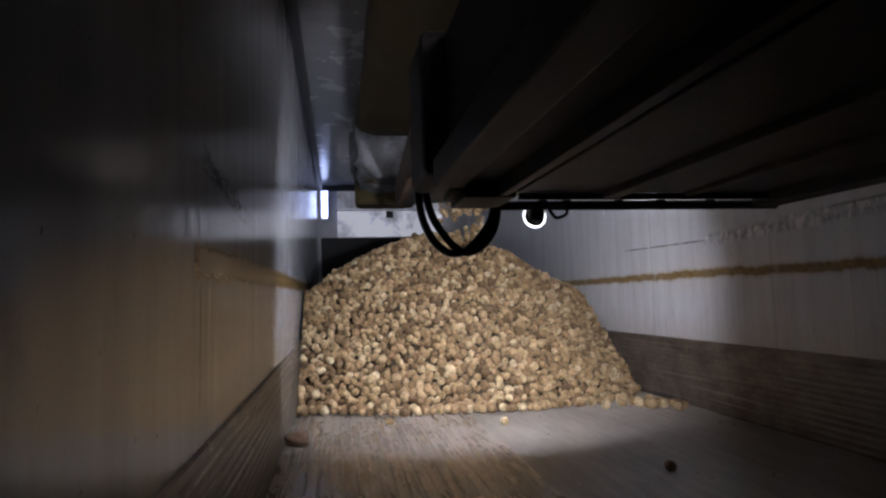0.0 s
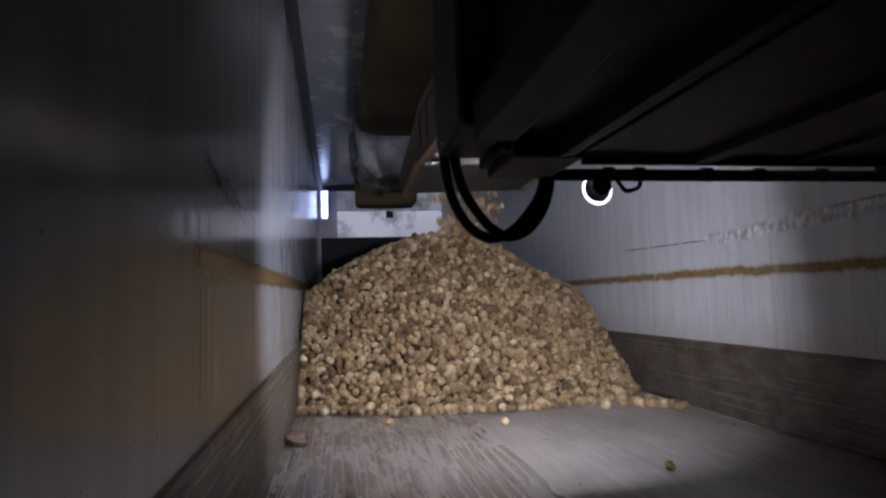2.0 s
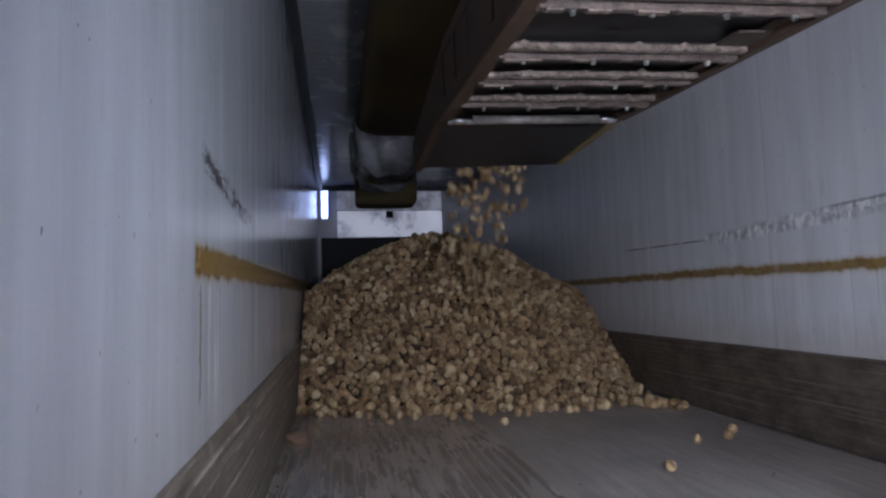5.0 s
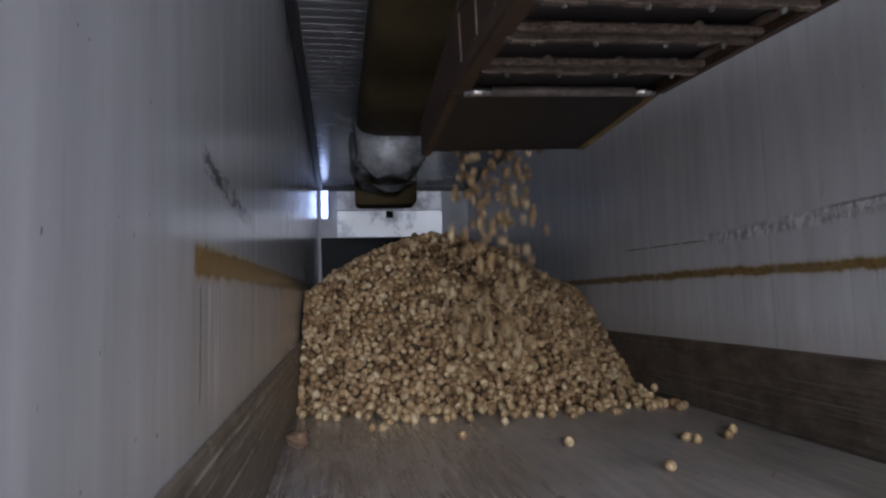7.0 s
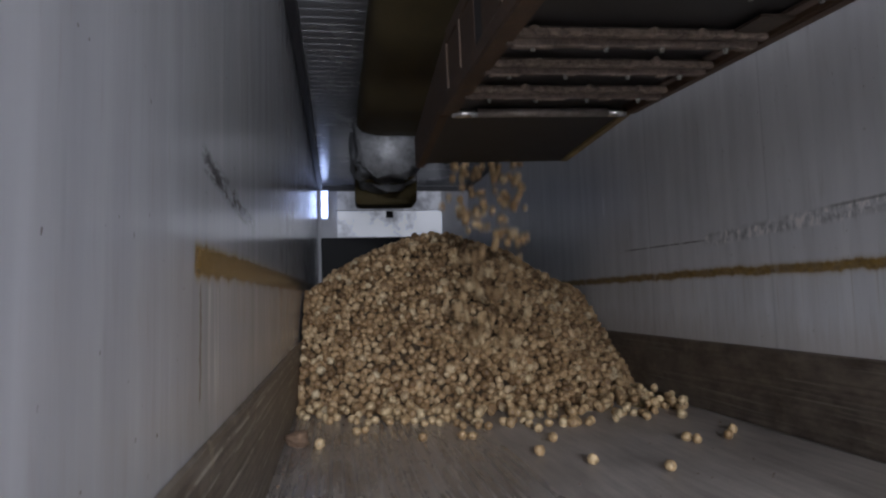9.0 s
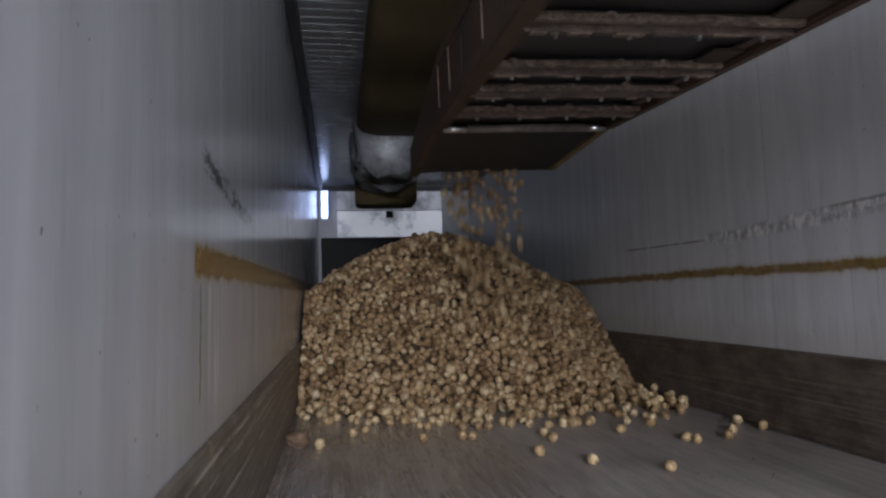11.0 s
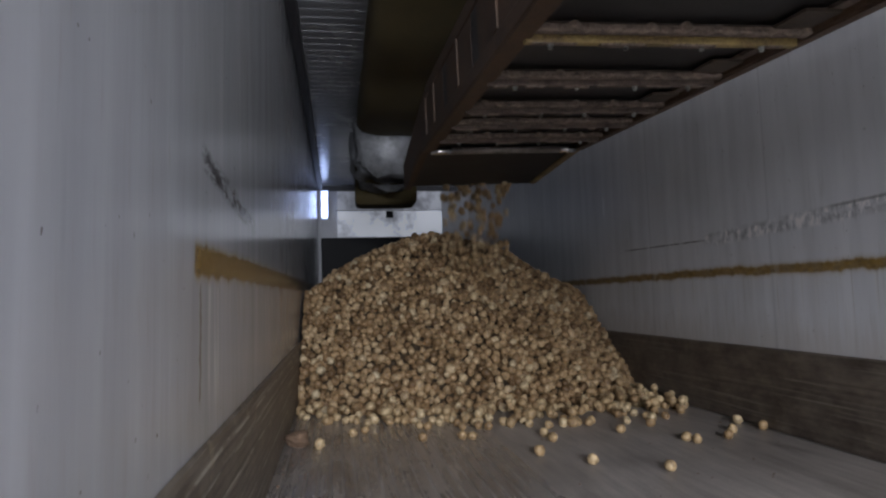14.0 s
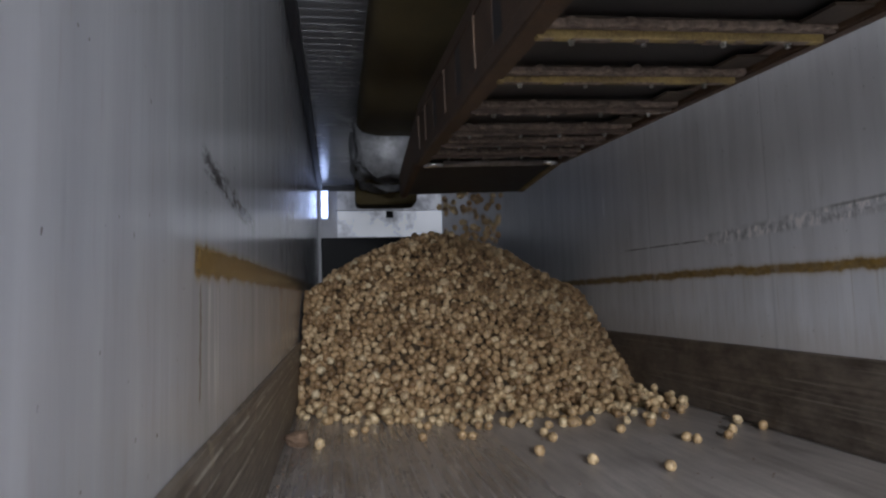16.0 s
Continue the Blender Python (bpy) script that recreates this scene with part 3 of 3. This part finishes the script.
def machine():
    """The carriage that hangs under the boom; its front stands at y = 0 of its own space."""
    m = thing("conveyor_carriage", "black steel carriage under the conveyor with hydraulic hoses and work lamp", "loader")
    part("body", box(0.66, 2.06, -2.5, -0.28, 1.20, 1.64, 0.02), M_MACHINE, m)
    part("side_beam", box(1.98, 2.10, -2.5, -0.03, 1.085, 1.195, 0.008), M_MACHINE, m)
    part("side_beam", box(0.60, 0.70, -2.3, -0.36, 1.10, 1.195, 0.008), M_MACHINE, m)
    part("valve_box", box(0.575, 0.90, -0.34, 0.02, 1.145, 1.64, 0.03), M_MACHINE, m, "black rounded valve housing")
    part("lower_box", box(0.722, 0.905, -0.27, 0.0, 1.086, 1.143, 0.006), M_MACHINE, m)
    part("step_block", box(0.697, 0.7215, -0.24, 0.0, 1.112, 1.143, 0.004), M_MACHINE, m)
    part("belly_plate", box(0.95, 1.97, -2.5, -0.13, 1.125, 1.197, 0.004), M_GRIME, m, "grimy dark belly plate")
    part("belly_plate", box(0.71, 0.945, -2.5, -0.275, 1.145, 1.197, 0.004), M_GRIME, m)
    for k in range(4):
        x = 0.60 + 0.055 * k
        part("hose", tube([(x, 0.035 + 0.01 * (k % 2), 1.60), (x + 0.012 * (-1) ** k, 0.04, 1.45), (x - 0.01 * (-1) ** k, 0.038, 1.30), (x + 0.004, 0.03, 1.165 + 0.03 * (k % 3))], 0.011), M_HOSE, m, "black hydraulic hose", smooth=True)
    for x0, x1, z0, y1 in ((0.838, 0.872, 1.088, -0.275), (1.27, 1.33, 1.098, -0.16), (1.60, 1.64, 1.106, -0.16)):
        part("runner", box(x0, x1, -2.5, y1, z0, 1.124 if x0 > 1 else 1.144, 0.004), M_GRIME, m, "grimy steel runner under the belly")
    part("apron", box(0.95, 1.97, -0.152, -0.132, 1.098, 1.122, 0.003), M_MACHINE, m)
    bar = part("cross_bar", rod((0.885, -0.02, 1.094), (2.10, -0.02, 1.094), 0.018, 14), M_MACHINE, m, "black cross bar", smooth=True)
    for x in (1.083, 1.18, 1.40, 1.58, 1.80):
        part("clamp", rod((x - 0.014, -0.02, 1.097), (x + 0.014, -0.02, 1.097), 0.022, 10), M_MACHINE, bar)
    part("hook", tube([(1.105, -0.02, 1.085), (1.118, -0.02, 1.066), (1.135, -0.02, 1.047), (1.160, -0.02, 1.050), (1.180, -0.02, 1.062), (1.183, -0.02, 1.088)], 0.0065), M_MACHINE, bar, smooth=True)
    part("hose", tube([(0.604, 0.03, 1.423), (0.602, 0.04, 1.203), (0.618, 0.05, 1.063), (0.662, 0.05, 0.968), (0.723, 0.05, 0.921), (0.783, 0.04, 0.928), (0.839, 0.02, 0.978), (0.882, 0, 1.053), (0.895, -0.02, 1.163)], 0.0155), M_HOSE, m, "black hydraulic hose", smooth=True)
    part("hose", tube([(0.629, 0.02, 1.423), (0.629, 0.03, 1.203), (0.652, 0.035, 1.073), (0.702, 0.04, 0.988), (0.749, 0.04, 0.938), (0.796, 0.035, 0.921), (0.852, 0.02, 0.948), (0.895, 0, 1.023), (0.910, -0.02, 1.143)], 0.0155), M_HOSE, m, "black hydraulic hose", smooth=True)
    part("hose", tube([(0.70, 0.02, 1.30), (0.86, 0.0, 1.22), (0.905, -0.02, 1.10), (0.935, -0.03, 1.10)], 0.014), M_HOSE, m, "black hydraulic hose", smooth=True)
    # round work lamp under the bar, facing the pile
    lx, lz = 1.057, 1.056
    tilt = Matrix.Translation((lx, 0, lz)) @ Matrix.Rotation(radians(-9), 4, "X")

    def ax(x, y, z):
        return tuple(tilt @ Vector((x, y, z)))
    def lathe(profile, n=32):
        """A turned shape round the lamp's axis."""
        bm = bmesh.new()
        rings = [[bm.verts.new(ax(rr * math.cos(a), yy, rr * math.sin(a))) for a in (2 * math.pi * k / n for k in range(n))] for rr, yy in profile]
        for ra, rb in zip(rings, rings[1:]):
            for k in range(n):
                bm.faces.new((ra[k], ra[(k + 1) % n], rb[(k + 1) % n], rb[k]))
        return bm
    # a deep cup with the glowing face at its bottom
    lamp = part("work_lamp", lathe([(0.001, -0.044), (0.022, -0.044), (0.030, -0.030), (0.034, 0.004), (0.0460, 0.0080), (0.0460, 0.0120), (0.0445, 0.0125), (0.024, -0.030), (0.001, -0.031)]), M_MACHINE, m, "round black work lamp with glowing rim of beads", smooth=False)
    part("led_face", rod(ax(0, -0.0285, 0), ax(0, -0.0265, 0), 0.021, 28), M_LED_FACE, lamp, "glowing white lamp face")
    for k in range(30):
        a = 2 * math.pi * k / 30
        if radians(18) < a < radians(140):
            continue
        bm = bmesh.new()
        bmesh.ops.create_icosphere(bm, subdivisions=1, radius=1.0)
        spot = Matrix.Translation(ax(0.0415 * math.cos(a), 0.0055, 0.0415 * math.sin(a))) @ Matrix.Rotation(-a, 4, "Y") @ Matrix.Diagonal((0.0072, 0.0024, 0.0034, 1))
        bm.transform(spot)
        part("led", bm, M_LED, lamp, smooth=True)
    part("bracket", box(lx - 0.012, lx + 0.012, -0.03, -0.005, 1.08, 1.10, 0.002), M_MACHINE, lamp)
    # unseen blocks behind the boom, doorway-wide, added to hold back its daylight
    part("light_block_rear", box(0.03, 2.47, -3.30, -2.76, 0.06, 1.63, 0.03), M_MACHINE, m, "unseen wide black box added to block doorway light")
    part("light_block_upper", box(0.03, 2.47, -3.20, -2.95, 2.06, 2.27, 0.02), M_MACHINE, m)
    for x0, x1 in ((0.03, 0.80), (1.95, 2.47)):
        part("light_block_side", box(x0, x1, -3.15, -3.0, 1.635, 2.055, 0.02), M_MACHINE, m)
    for x0, x1 in ((0.03, 0.46), (1.32, 2.47)):
        part("light_block_top", box(x0, x1, -3.15, -3.0, 2.275, 2.58, 0.02), M_MACHINE, m)
    for x in (0.45, 2.05):
        wheel = part("wheel", rod((x - 0.09, -3.03, 0.17), (x + 0.09, -3.03, 0.17), 0.165, 28), M_HOSE, m, "unseen black rubber wheel added under the light block")
        part("hub", rod((x - 0.10, -3.03, 0.17), (x + 0.10, -3.03, 0.17), 0.07, 20), M_BOLT, wheel)
    return m


# ---- how the boom travels ----
TRAVEL = [(0, 4.515), (0.5, 4.403), (1, 4.297), (1.5, 4.195), (2, 4.035), (2.5, 3.889), (3, 3.755), (3.5, 3.589), (4, 3.412), (4.6, 3.251),
          (5.3, 3.066), (6, 2.906), (6.5, 2.82), (7, 2.725), (7.5, 2.82), (8, 2.901), (8.5, 2.964), (9, 3.031), (10.2, 3.19), (11.5, 3.369),
          (12, 3.447), (12.5, 3.52), (13, 3.597), (13.5, 3.678), (14, 3.755), (14.5, 3.826), (15, 3.902), (15.5, 3.993), (16, 4.089)]
CARRIAGE = [(0, 2.28), (0.5, 2.14), (1, 2.01), (1.5, 1.885), (2, 1.69), (2.5, 1.515), (3, 1.355), (3.5, 1.16), (4, 0.955)]


def boom_pose(y):
    """The boom's place: it rises towards its head, leans a little, and droops as it reaches out."""
    px, _, pz = PIVOT
    drop = -0.031 * (y - 2.745) + 0.015
    return pose(px, y, pz + drop) @ Matrix.Rotation(RISE, 4, "X") @ Matrix.Rotation(-LEAN, 4, "Y") @ pose(-px, 0, -pz)


def belt_point(t, x, along, lift):
    """A point over the carrying belt, along metres ahead of the idler roller."""
    return boom_pose(boom_y(t)) @ Vector((x, along, lift))


def boom_y(t):
    return float(np.interp(t, [a for a, _ in TRAVEL], [b for _, b in TRAVEL]))


# ---- potatoes ----
XS = [0, 0.165, 0.45, 0.7, 1.0, 1.25, 1.55, 1.8, 2.25, 2.5]
CREST = [0.79, 0.90, 1.09, 1.205, 1.285, 1.285, 1.20, 1.11, 0.85, 0.74]
TOE_X, TOE_Y = [0, 0.4, 0.8, 1.2, 1.6, 2.0, 2.3, 2.5], [4.12, 3.98, 3.86, 3.80, 3.78, 3.84, 4.02, 4.28]


def pile_z(x, y):
    """The pile's height: a slope at the angle of rest that rounds over into a crest."""
    toe = np.interp(x, TOE_X, TOE_Y) + 0.05 * noise.noise(Vector((x * 2.3, 1.0, 0)))
    top = np.interp(x, XS, CREST)
    run = 5.22 - toe
    u = (y - toe) / run
    z = top * u if u < 0.85 else top * (0.85 + 0.15 * math.sin(min((u - 0.85) / 0.236, 1.0) * math.pi / 2))
    if y > 5.6:
        z -= 0.10 * (y - 5.6)
    return z + 0.03 * noise.noise(Vector((x * 3, y * 3, 0.5)))


def ico(sub):
    bm = bmesh.new()
    bmesh.ops.create_icosphere(bm, subdivisions=sub, radius=1.0)
    v = np.array([q.co[:] for q in bm.verts])
    f = np.array([[q.index for q in p.verts] for p in bm.faces])
    bm.free()
    return v, f


def potato_shape(v, seed):
    """A unit sphere turned into a lumpy tuber."""
    r = random.Random(seed)
    k = np.array([1.0 + 0.24 * r.random(), 0.96 + 0.08 * r.random(), 0.88 + 0.10 * r.random()])
    out = np.empty_like(v)
    for i, q in enumerate(v):
        d = 1 + 0.11 * noise.noise(Vector(q) * 1.1 + Vector((seed * 3.7, 0, 0))) + 0.05 * noise.noise(Vector(q) * 3.0 + Vector((0, seed * 2.1, 0)))
        out[i] = q * d * k
    return out


def turn(rng):
    return np.array(Euler((rng.uniform(0, 6.28), rng.uniform(0, 6.28), rng.uniform(0, 6.28))).to_matrix())


def potato_pile():
    rng = random.Random(11)
    fine_v, fine_f = ico(2)
    low_v, low_f = ico(1)
    fine = [potato_shape(fine_v, s) for s in range(10)]
    low = [potato_shape(low_v, s) for s in range(10)]
    verts, faces, count = [], [], 0
    placed = {}

    def free(p, gap):
        key = tuple(int(math.floor(c / 0.08)) for c in p)
        for a in (-1, 0, 1):
            for b in (-1, 0, 1):
                for c in (-1, 0, 1):
                    for q in placed.get((key[0] + a, key[1] + b, key[2] + c), ()):
                        if (q[0] - p[0]) ** 2 + (q[1] - p[1]) ** 2 + (q[2] - p[2]) ** 2 < gap * gap:
                            return False
        placed.setdefault(key, []).append(p)
        return True

    for layer, gap, tries in ((0, 0.0445, 80000), (1, 0.050, 16000)):
        placed.clear()
        for _ in range(tries):
            x, y = rng.uniform(0.03, W - 0.03), rng.uniform(3.66, 6.9)
            z = pile_z(x, y)
            if z < -0.01 or (layer and z < 0.05):
                continue
            if layer == 0:
                p = (x, y + 0.022, max(z - 0.016 + rng.uniform(-0.016, 0.016), 0.026))
            else:
                p = (x, y + 0.045, max(z - 0.062, 0.025))
            if not free(p, gap):
                continue
            size = min(max(rng.gauss(0.0272, 0.0045), 0.018), 0.039)
            k = rng.randrange(10)
            base, tri = (fine[k], fine_f) if layer == 0 and y < 5.5 else (low[k], low_f)
            q = (base * size) @ turn(rng).T + np.array(p)
            q[:, 2] = np.maximum(q[:, 2], 0.001)
            q[:, 0] = np.clip(q[:, 0], 0.016, W - 0.016)
            verts.append(q)
            faces.append(tri + count)
            count += len(q)
    n_tub = sum(len(f) for f in faces)
    # dark sheet inside the heap, painting the shade between the potatoes
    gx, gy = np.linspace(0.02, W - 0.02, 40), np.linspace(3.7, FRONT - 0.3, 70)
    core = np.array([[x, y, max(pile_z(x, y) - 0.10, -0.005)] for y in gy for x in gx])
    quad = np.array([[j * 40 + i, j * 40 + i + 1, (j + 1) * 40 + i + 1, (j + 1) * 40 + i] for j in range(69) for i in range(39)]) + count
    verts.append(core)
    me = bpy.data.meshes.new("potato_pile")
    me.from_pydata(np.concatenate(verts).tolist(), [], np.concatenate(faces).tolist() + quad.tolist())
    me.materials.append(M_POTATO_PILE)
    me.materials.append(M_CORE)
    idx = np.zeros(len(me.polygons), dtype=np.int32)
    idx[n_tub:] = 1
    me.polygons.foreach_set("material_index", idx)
    me.shade_smooth()
    tagged(new("potato_pile", me), "large heap of dusty tan potatoes against both walls", "potato pile", kind="stuff")


def tuber_meshes():
    v, f = ico(2)
    out = []
    for s in range(12):
        size = (0.023, 0.028, 0.033, 0.025, 0.031, 0.027, 0.036, 0.024, 0.029, 0.034, 0.026, 0.032)[s]
        q = potato_shape(v, 40 + s) * size
        me = bpy.data.meshes.new("potato")
        me.from_pydata(q.tolist(), [], f.tolist())
        me.materials.append(M_POTATO)
        me.shade_smooth()
        out.append((me, size))
    return out


def bunch_meshes():
    """Handfuls of seven tubers that fall side by side."""
    v, f = ico(2)
    out = []
    for s in range(10):
        rng = random.Random(100 + s)
        vs, fs, n, spots = [], [], 0, []
        while len(spots) < 7:
            p = (rng.uniform(-0.27, 0.27), rng.uniform(-0.10, 0.10), rng.uniform(-0.05, 0.05))
            if abs(p[0]) < 0.34 and all((p[0] - q[0]) ** 2 + (p[1] - q[1]) ** 2 > 0.0036 for q in spots):
                spots.append(p)
        for k, p in enumerate(spots):
            q = (potato_shape(v, 60 + 7 * s + k) * rng.uniform(0.022, 0.032)) @ turn(rng).T + np.array(p)
            vs.append(q)
            fs.append(f + n)
            n += len(q)
        me = bpy.data.meshes.new("falling_potatoes")
        me.from_pydata(np.concatenate(vs).tolist(), [], np.concatenate(fs).tolist())
        me.materials.append(M_POTATO_FALL)
        me.shade_smooth()
        out.append(me)
    return out


def loose_potatoes(meshes):
    """Potatoes and a clod that lie on the floor from first to last."""
    rng = random.Random(3)
    for x, y in ((1.623, 2.375), (0.581, 3.66), (1.218, 3.447), (2.30, 3.64), (2.36, 3.60), (2.22, 3.66), (1.95, 3.70)):
        me, r = meshes[rng.randrange(12)]
        ob = tagged(new("potato", me), "dusty tan potato lying loose on the trailer floor", "potato", "loose potatoes")
        ob.matrix_world = Matrix.Translation((x, y, 0.85 * r)) @ Matrix(turn(rng).tolist()).to_4x4()
    for _ in range(22):
        me, r = meshes[rng.randrange(12)]
        u = rng.random()
        ob = tagged(new("potato", me), "dusty tan potato at the foot of the heap", "potato", "potatoes at the heap's foot")
        ob.matrix_world = Matrix.Translation((2.08 + 0.34 * u, 3.80 - 0.20 * u + rng.gauss(0, 0.045), 0.85 * r)) @ Matrix(turn(rng).tolist()).to_4x4()
    # crumbs of dry soil scattered over the floor
    v, f = ico(1)
    vs, fs, n = [], [], 0
    for _ in range(90):
        x, y = rng.uniform(0.05, 2.42), 2.0 + 1.9 * rng.random() ** 0.7
        if rng.random() < 0.35:
            x = 0.03 + 0.16 * rng.random()
        q = (v * (0.002 + 0.005 * rng.random() ** 2) * np.array((1.2, 1.0, 0.7))) @ turn(rng).T + np.array((x, y, 0.003))
        vs.append(q)
        fs.append(f + n)
        n += len(q)
    me = bpy.data.meshes.new("soil_crumbs")
    me.from_pydata(np.concatenate(vs).tolist(), [], np.concatenate(fs).tolist())
    me.materials.append(M_CLOD)
    tagged(new("soil_crumbs", me), "dry brown soil crumbs scattered over the floor", "soil", kind="stuff")
    v, f = ico(3)
    q = np.array([np.array(k) * (0.055 + 0.03 * noise.noise(Vector(k) * 1.6) + 0.012 * noise.noise(Vector(k) * 5)) * np.array((1.15, 0.9, 0.75)) for k in v])
    me = bpy.data.meshes.new("soil_clod")
    me.from_pydata(q.tolist(), [], f.tolist())
    me.materials.append(M_CLOD)
    me.shade_smooth()
    ob = tagged(new("soil_clod", me), "brown lump of soil on the floor by the wall", "soil clod")
    ob.location = (0.085, 3.28, 0.036)


def falling_rows(rng, t0, r, goal=None, bunch=False):
    """One tuber's way: on the belt, over the head, down to the heap, rolling to rest. A bunch ends inside the heap."""
    over = 0.0
    lane = rng.gauss(1.32, 0.04 if bunch else 0.13) + 0.09 * (boom_y(max(t0, 0)) - 2.75)
    lane = min(max(lane, 1.02), 1.74)
    spin = [0.0, 0.0, rng.choice((0, 180)) + rng.uniform(-15, 15)] if bunch else [rng.uniform(0, 360) for _ in range(3)]
    rows = []

    def at(t, x, y, z, k=0.0):
        rows.append((t, pose(x, y, z, spin[0] + (0.25 * k if bunch else k), spin[1] + 0.3 * k, spin[2])))

    def belt(t):
        return belt_point(t, lane, 1.04 - min(0.28 * (t0 - t), 5.6), lift)
    lift = 1.812 + (0.055 if bunch else r)
    marks = [0.0] + [t for t in (1, 2, 3, 4, 5.3, 6.5, 7, 7.5, 9, 11.5, 13, 14.5) if 0 < t < t0 - 0.35]
    for t in marks if t0 > 0 else ():
        at(t, *belt(t))
    _, y0, top = belt(t0)
    vy, vx = rng.uniform(0.25, 0.6), rng.gauss(0, 0.10)
    if t0 > 0.3:
        at(t0 - 0.2, *belt(t0 - 0.2))
    if t0 > 0:
        at(t0, lane, y0, top)
    tau, step = 0.0, 0.075
    x = y = z = 0
    while True:
        tau += step
        x, y, z = lane + vx * tau, y0 + vy * tau, top - 0.5 * tau - 4.9 * tau * tau
        x = min(max(x, 0.06), W - 0.06)
        ground = max(pile_z(x, y), 0.0) + r * 0.8
        if z <= ground or tau > 0.9:
            z = ground
            break
        if t0 + tau >= 0:
            at(t0 + tau, x, y, z, 150 * tau)
    land = t0 + tau
    if land > 0:
        at(land, x, y, z, 150 * tau)
    # roll down to rest
    if bunch:
        for k in (0.08, 0.16):
            if land + k > 0:
                at(land + k, x, y + vy * k, z - 2.2 * k - 0.05, 150 * tau)
        gx, gy, ts = x, y, land
    elif goal:
        gx, gy, over = goal
        ts = land + 0.9
    else:
        gx = min(max(x + rng.gauss(0, 0.45), 0.06), 2.42)
        toe = np.interp(gx, TOE_X, TOE_Y) - 0.25 * min(1.0, max(land, 0) / 6.0)
        low = toe + abs(rng.gauss(0, 0.05)) if rng.random() < 0.62 else rng.uniform(toe, max(y, toe + 0.05))
        gy = min(low, y)
        ts = land + 0.25 + 0.55 * rng.random()
    for i in range(1, 1 if bunch else 5):
        n = 4
        u = i / n
        e = 1 - (1 - u) ** 1.6
        px, py = x + (gx - x) * e, y + (gy - y) * e
        pz = max(pile_z(px, py) + 0.012, 0.0) + r * 0.82 + over * u
        if land + (ts - land) * u >= 0.0:
            at(land + (ts - land) * u, px, py, pz + (0.03 * (1 - u) if i % 2 else 0), 150 * tau + 75 * i)
    if not rows:
        at(0.0, gx, gy, max(pile_z(gx, gy), 0.0) - (0.4 if bunch else -0.8 * r))
    if rows[0][0] > 0:
        rows.insert(0, (0.0, rows[0][1]))
    keep, last = [], -1.0
    for t, mtx in rows:
        if t > 16.0:
            break
        if round(t * FPS) > round(last * FPS):
            keep.append((t, mtx))
            last = t
    if keep[-1][0] < 15.95:
        keep.append((16.0, keep[-1][1]))
    elif len(keep) == 1:
        keep.append((16.0, keep[0][1]))
    return keep


FOOT_X, FOOT_Y = [0.05, 0.29, 0.6, 0.9, 1.19, 1.48, 1.82, 2.2, 2.39], [3.89, 3.71, 3.54, 3.36, 3.27, 3.2, 3.21, 3.29, 3.34]
RATE, BUNCHES = 6, 68
ROLLERS = [(1.9, 2.174, 2.793), (2.2, 1.988, 2.763), (2.6, 2.28, 2.909), (5.9, 1.362, 2.552), (6.5, 1.192, 2.756), (5.4, 1.96, 2.81), (6.1, 0.964, 3.154), (5.2, 0.914, 3.17),
           (6.7, 0.711, 3.194), (6.0, 0.191, 3.19), (7.6, 0.362, 3.417), (5.7, 0.428, 3.47), (7.9, 2.432, 3.086), (8.1, 2.462, 2.922), (8.2, 1.964, 3.164), (8.0, 1.744, 3.07),
           (7.7, 1.334, 3.104), (7.4, 1.341, 2.994), (5.3, 2.44, 1.95)]


def motions():
    # boom and carriage
    walk(boom, [(t, boom_pose(y)) for t, y in TRAVEL])
    out = CARRIAGE + [(4.7, 0.58), (5.1, -0.6), (5.5, -2.2), (5.9, -3.8), (6.25, -4.9), (6.7, -5.4), (16.0, -5.4)]
    walk(carriage, [(t, pose(0, y, -0.014)) for t, y in out])
    rng = random.Random(21)
    jobs = [(-0.7 + i / RATE + rng.uniform(-0.01, 0.01), None) for i in range(int(16.7 * RATE))]
    jobs += [(t, (x, y, 0.0)) for t, x, y in ROLLERS]
    # the heap's foot creeps forward while the boom stands far back
    for k in range(175):
        u = rng.random()
        x = rng.uniform(0.05, 2.0) if k % 3 else rng.uniform(1.9, 2.44)
        start, last = np.interp(x, TOE_X, TOE_Y), np.interp(x, FOOT_X, FOOT_Y)
        y = start + 0.02 + (last - start) * u * (0.97 + 0.05 * rng.random())
        over = 0.045 if rng.random() < 0.42 and u < 0.85 else 0.0
        jobs.append((0.8 + 7.2 * u ** 0.8 + (0.4 if over else 0.0), (x, y + (0.03 if over else 0.0), over)))
    for t0, goal in jobs:
        me, r = tubers[rng.choice((0, 1, 3, 5, 7, 10)) if goal else rng.randrange(12)]
        ob = tagged(new("potato", me), "dusty tan potato that drops from the conveyor", "potato", "potatoes from the conveyor")
        walk(ob, falling_rows(rng, t0, r, goal))
    for i in range(int(16.7 * BUNCHES)):
        ob = tagged(new("falling_potatoes", bunches[rng.randrange(10)]), "handful of dusty tan potatoes dropping from the conveyor", "potatoes", "potato stream", "stuff")
        walk(ob, falling_rows(rng, -0.7 + i / BUNCHES + rng.uniform(-0.012, 0.012), 0.03, None, True))


shell()
front_end()
air_duct()
boom = conveyor()
carriage = machine()
potato_pile()
tubers = tuber_meshes()
bunches = bunch_meshes()
loose_potatoes(tubers)
floor()
motions()
